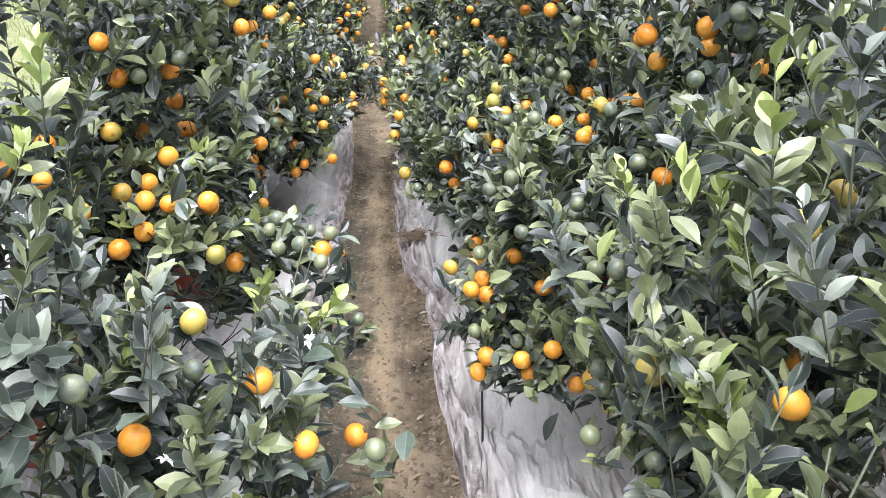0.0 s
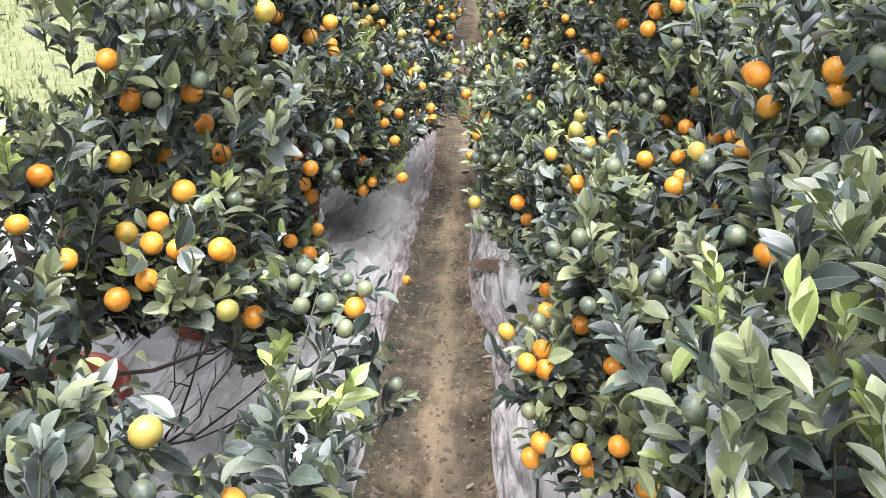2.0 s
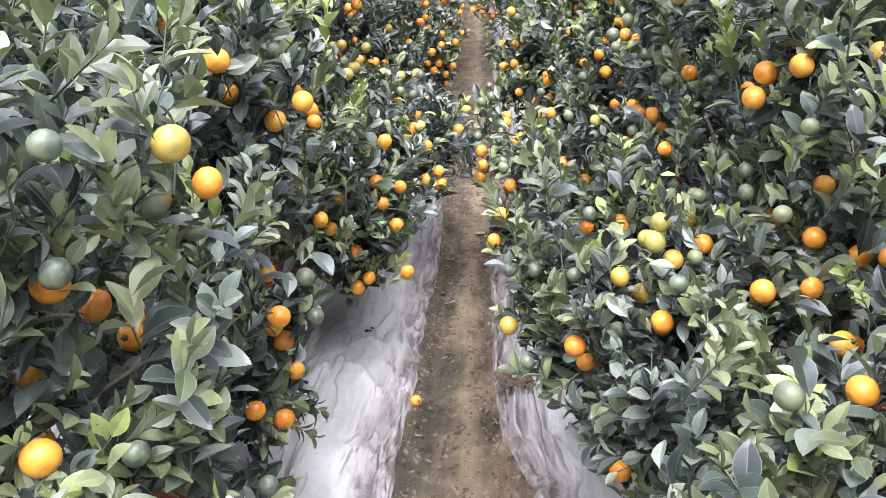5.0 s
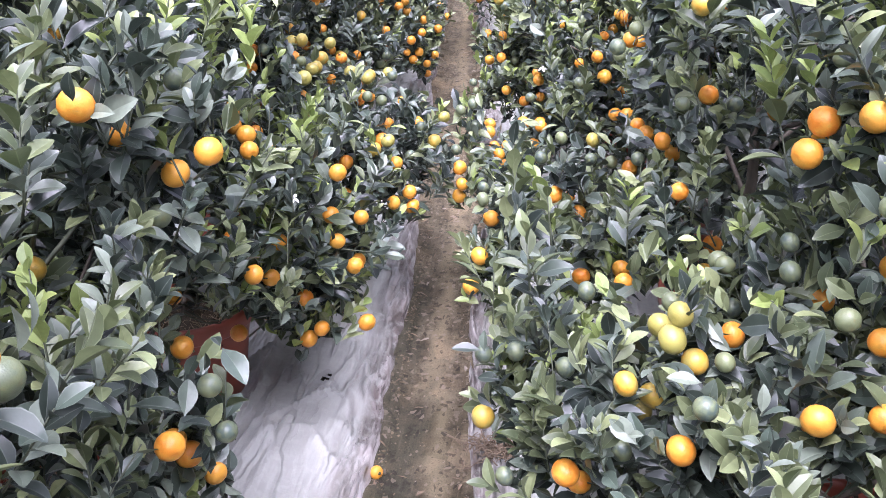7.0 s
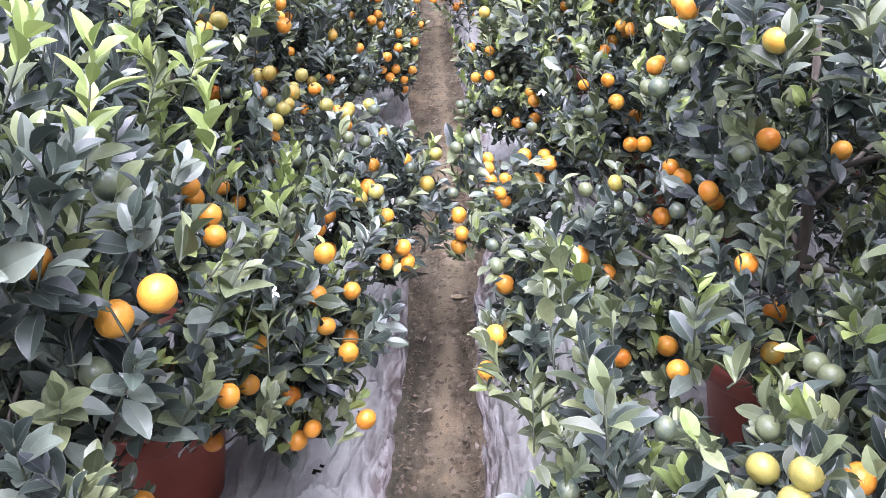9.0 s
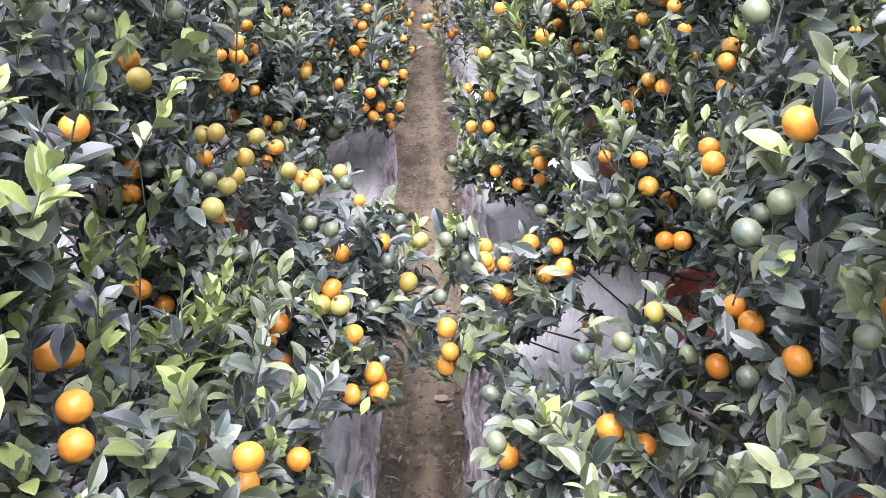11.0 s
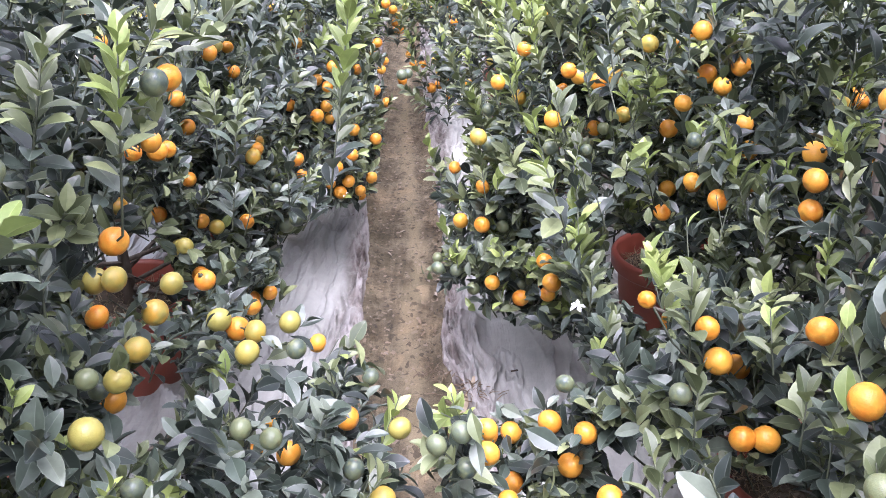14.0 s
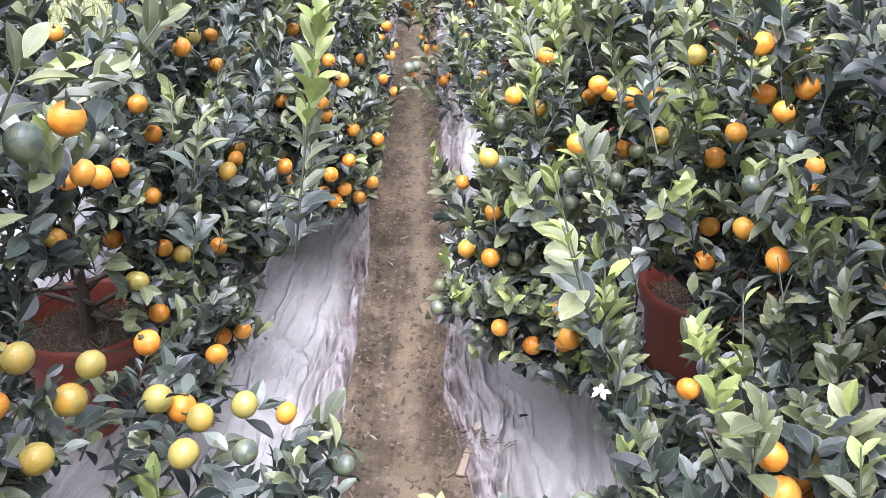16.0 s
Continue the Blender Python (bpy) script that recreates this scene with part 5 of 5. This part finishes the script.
# ---- small things on the path and the film ----
def litter_mesh():
    rnd = random.Random(8)
    verts, faces, dry = [], [], []
    for _ in range(1500):
        y = rnd.uniform(1.8, 11.5)
        l, r = path_sides(y)
        u = rnd.choice((rnd.gauss(0.06, 0.08), rnd.gauss(0.94, 0.08), rnd.uniform(0, 1)))
        m = pose(l + (r - l) * u, y, 0.013, rnd.uniform(-25, 25), rnd.uniform(-25, 25), rnd.uniform(0, 360))
        ln = rnd.choice((rnd.uniform(0.005, 0.013), rnd.uniform(0.005, 0.013), rnd.uniform(0.005, 0.016), rnd.uniform(0.016, 0.040)))
        wd = ln * rnd.uniform(0.10, 0.36)
        base = len(verts)
        verts += [m @ Vector((a * wd, b * ln, (0.6 * c + 0.06 * a * a) * ln)) for a, b, c in LEAF_T]
        faces += [tuple(i + base for i in f) for f in LEAF_F]
        dry += [rnd.choice((0, 0, 0, 1))] * len(LEAF_F)
    me = mesh_of("leaf_litter", verts, faces, [DRY, PALE_DRY])
    me.polygons.foreach_set("material_index", dry)
    return me


PALE_DRY = grain_material("bleached_leaf", (0.15, 0.12, 0.09), (0.30, 0.255, 0.20), 60, 0.8, 0.4)
tagged(new("leaf_litter", litter_mesh()), "dry brown fallen leaves scattered on the earth path", "leaves", kind="stuff")


def clods_mesh():
    rnd = random.Random(9)
    verts, faces = [], []
    for _ in range(3800):
        y = rnd.uniform(1.8, 11.0)
        l, r = path_sides(y)
        u = rnd.choice((rnd.gauss(0.04, 0.06), rnd.gauss(0.95, 0.07), rnd.uniform(0, 1)))
        s = rnd.choice((rnd.uniform(0.0015, 0.004), rnd.uniform(0.0015, 0.004), rnd.uniform(0.003, 0.0065))) * (0.8 if 0.2 < u < 0.8 else 1.3)
        c = Vector((l + (r - l) * u, y, 0.008 + s * 0.3))
        base = len(verts)
        for a, b, d in ((1, 0, 0), (-1, 0, 0), (0, 1, 0), (0, -1, 0), (0, 0, 0.8), (0, 0, -1)):
            verts.append(c + Vector((a, b, d * 0.6)) * s * rnd.uniform(0.6, 1.4))
        faces += [tuple(base + k for k in f) for f in ((0, 2, 4), (2, 1, 4), (1, 3, 4), (3, 0, 4), (2, 0, 5), (1, 2, 5), (3, 1, 5), (0, 3, 5))]
    return mesh_of("earth_crumbs", verts, faces, EARTH, smooth=False)


tagged(new("earth_crumbs", clods_mesh()), "small crumbs of brown earth along the path", "earth", kind="stuff")


def straw_clump(name, x, y, z, count, spread, length, seed, label, material):
    rnd = random.Random(seed)
    verts, faces = [], []
    for _ in range(count):
        p = Vector((rnd.gauss(0, spread), rnd.gauss(0, spread * 0.7), rnd.uniform(0, 0.012)))
        d = Vector((rnd.gauss(0, 1), rnd.gauss(0, 1), rnd.uniform(-0.1, 0.6))).normalized() * rnd.uniform(0.4, 1) * length
        tube(verts, faces, [p, p + d * 0.5 + Vector((0, 0, 0.006)), p + d], [0.0018, 0.0014, 0.0006], 4)
    ob = new(name, mesh_of(name, verts, faces, material))
    ob.location = (x, y, z)
    return tagged(ob, label, "dry grass")


ROOTS = grain_material("dry_roots", (0.055, 0.040, 0.028), (0.24, 0.175, 0.11), 130, 0.85, 0.3)
straw_clump("straw_clump", -0.12, 3.78, 0.06, 240, 0.034, 0.07, 1, "clump of dry brown roots and straw on the film hem", ROOTS)
straw_clump("straw_clump", -0.24, 5.90, 0.05, 60, 0.035, 0.06, 2, "tuft of dry weeds beside the plastic film", ROOTS)
straw_clump("straw_clump", -0.36, 6.05, 0.012, 30, 0.030, 0.05, 4, "tuft of dry weeds beside the plastic film", ROOTS)


def fallen_fruit(x, y, z, label):
    ob = new("fallen_fruit", FRUIT["o"])
    ob.matrix_world = pose(x, y, z, 70, 20, 40) @ Matrix.Diagonal((0.019, 0.019, 0.017, 1))
    return tagged(ob, label, "fruit")


fallen_fruit(-0.445, 3.70, 0.021, "small orange fruit fallen on the earth path")


def stake(x, y, z0, z1, lean, label):
    verts, faces = [], []
    tube(verts, faces, [(0, 0, z0), (lean * 0.5, 0, (z0 + z1) / 2), (lean, 0.004, z1)], [0.0036, 0.0034, 0.0030], 6)
    ob = new("plant_stake", mesh_of("plant_stake", verts, faces, BLACK))
    ob.location = (x, y, 0)
    return tagged(ob, label, "stake")


stake(0.115, 2.22, 0.05, 0.42, -0.01, "thin black stake under the overhanging branch")
stake(0.255, 5.20, 0.05, 0.46, 0.0, "thin black stake beside the brown pot")
stake(0.235, 6.34, 0.05, 0.50, 0.0, "thin black stake beside the brown pot")


def bare_branch(x, y, z, label):
    """A dark forked branch without leaves."""
    rnd = random.Random(21)
    verts, faces = [], []
    for reach_x, reach_y, rise, thick in ((0.16, 0.05, 0.36, 0.0052), (0.34, 0.02, 0.26, 0.0048), (0.26, 0.10, 0.31, 0.0040), (0.07, 0.08, 0.33, 0.0040), (0.40, 0.08, 0.19, 0.0036)):
        pts = []
        for k in range(6):
            f = k / 5
            pts.append(Vector((reach_x * f ** 0.9 + rnd.gauss(0, .006), reach_y * f + rnd.gauss(0, .006), rise * f ** 1.25 + rnd.gauss(0, .004))))
        tube(verts, faces, pts, [thick * (1 - 0.13 * k) for k in range(6)], 6)
        for k in (2, 3, 4):
            d = Vector((rnd.uniform(-0.02, 0.08), rnd.gauss(0, .04), rnd.uniform(0.05, 0.10)))
            tube(verts, faces, [pts[k], pts[k] + d * 0.5 + Vector((0.008, 0, 0)), pts[k] + d], [thick * 0.55, thick * 0.4, thick * 0.25], 4)
    ob = new("bare_branch", mesh_of("bare_branch", verts, faces, DARK_WOOD))
    ob.location = (x, y, z)
    return tagged(ob, label, "branch")


DARK_WOOD = grain_material("dark_wood", (0.012, 0.010, 0.009), (0.045, 0.036, 0.028), 90, 0.75, 0.5)
bare_branch(-0.94, 2.39, 0.09, "dark forked bare branch leaning over the film")


def scrap():
    v, f = [], []
    rnd = random.Random(2)
    for j in range(5):
        for i in range(6):
            v.append((i * 0.008 + rnd.uniform(-.002, .002), j * 0.007 + rnd.uniform(-.002, .002), 0.004 + rnd.uniform(0, 0.005)))
    f = [(j * 6 + i, j * 6 + i + 1, j * 6 + i + 7, j * 6 + i + 6) for j in range(4) for i in range(5)]
    ob = new("paper_scrap", mesh_of("paper_scrap", v, f, STRAW))
    ob.location = (-0.36, 5.10, 0.008)
    return tagged(ob, "crumpled pale scrap lying on the path", "litter")


scrap()


def splinter():
    rnd = random.Random(31)
    verts, faces = [], []
    for k in range(5):
        f = k / 4
        w = 0.011 * (1 - 0.5 * f)
        for side, z in ((-1, 0.0), (1, 0.002), (1, 0.006), (-1, 0.005)):
            verts.append((side * w + rnd.uniform(-.002, .002), 0.17 * f, 0.05 * f + z))
    for k in range(4):
        for j in range(4):
            n = (j + 1) % 4
            faces.append((4 * k + j, 4 * k + n, 4 * k + 4 + n, 4 * k + 4 + j))
    faces += [(3, 2, 1, 0), (16, 17, 18, 19)]
    ob = new("wood_splinter", mesh_of("wood_splinter", verts, faces, PALE_WOOD, smooth=False))
    ob.matrix_world = pose(-0.265, 5.80, 0.016, 0, 0, -14)
    return tagged(ob, "pale broken sliver of wood beside the film hem", "wood")


PALE_WOOD = grain_material("pale_wood", (0.20, 0.155, 0.10), (0.36, 0.29, 0.20), 70, 0.8, 0.4, (1, 0.1, 1))
splinter()


def turf():
    rnd = random.Random(12)
    verts, faces = [], []
    for _ in range(9000):
        x, y = rnd.uniform(-6.5, -2.3), rnd.uniform(2.0, 14.0)
        h = rnd.uniform(0.04, 0.13)
        a = rnd.uniform(0, 6.28)
        side = Vector((math.cos(a), math.sin(a), 0)) * 0.006
        lean = Vector((rnd.gauss(0, .03), rnd.gauss(0, .03), h))
        p = Vector((x, y, 0.0))
        base = len(verts)
        verts += [p - side, p + side, p + lean]
        faces.append((base, base + 1, base + 2))
    return mesh_of("grass", verts, faces, YOUNG_GRASS, smooth=False)


YOUNG_GRASS = grain_material("meadow_grass", (0.10, 0.135, 0.04), (0.21, 0.24, 0.09), 6, 0.7, 0.1)
tagged(new("grass", turf()), "light green rough grass beyond the beds", "grass", kind="stuff")
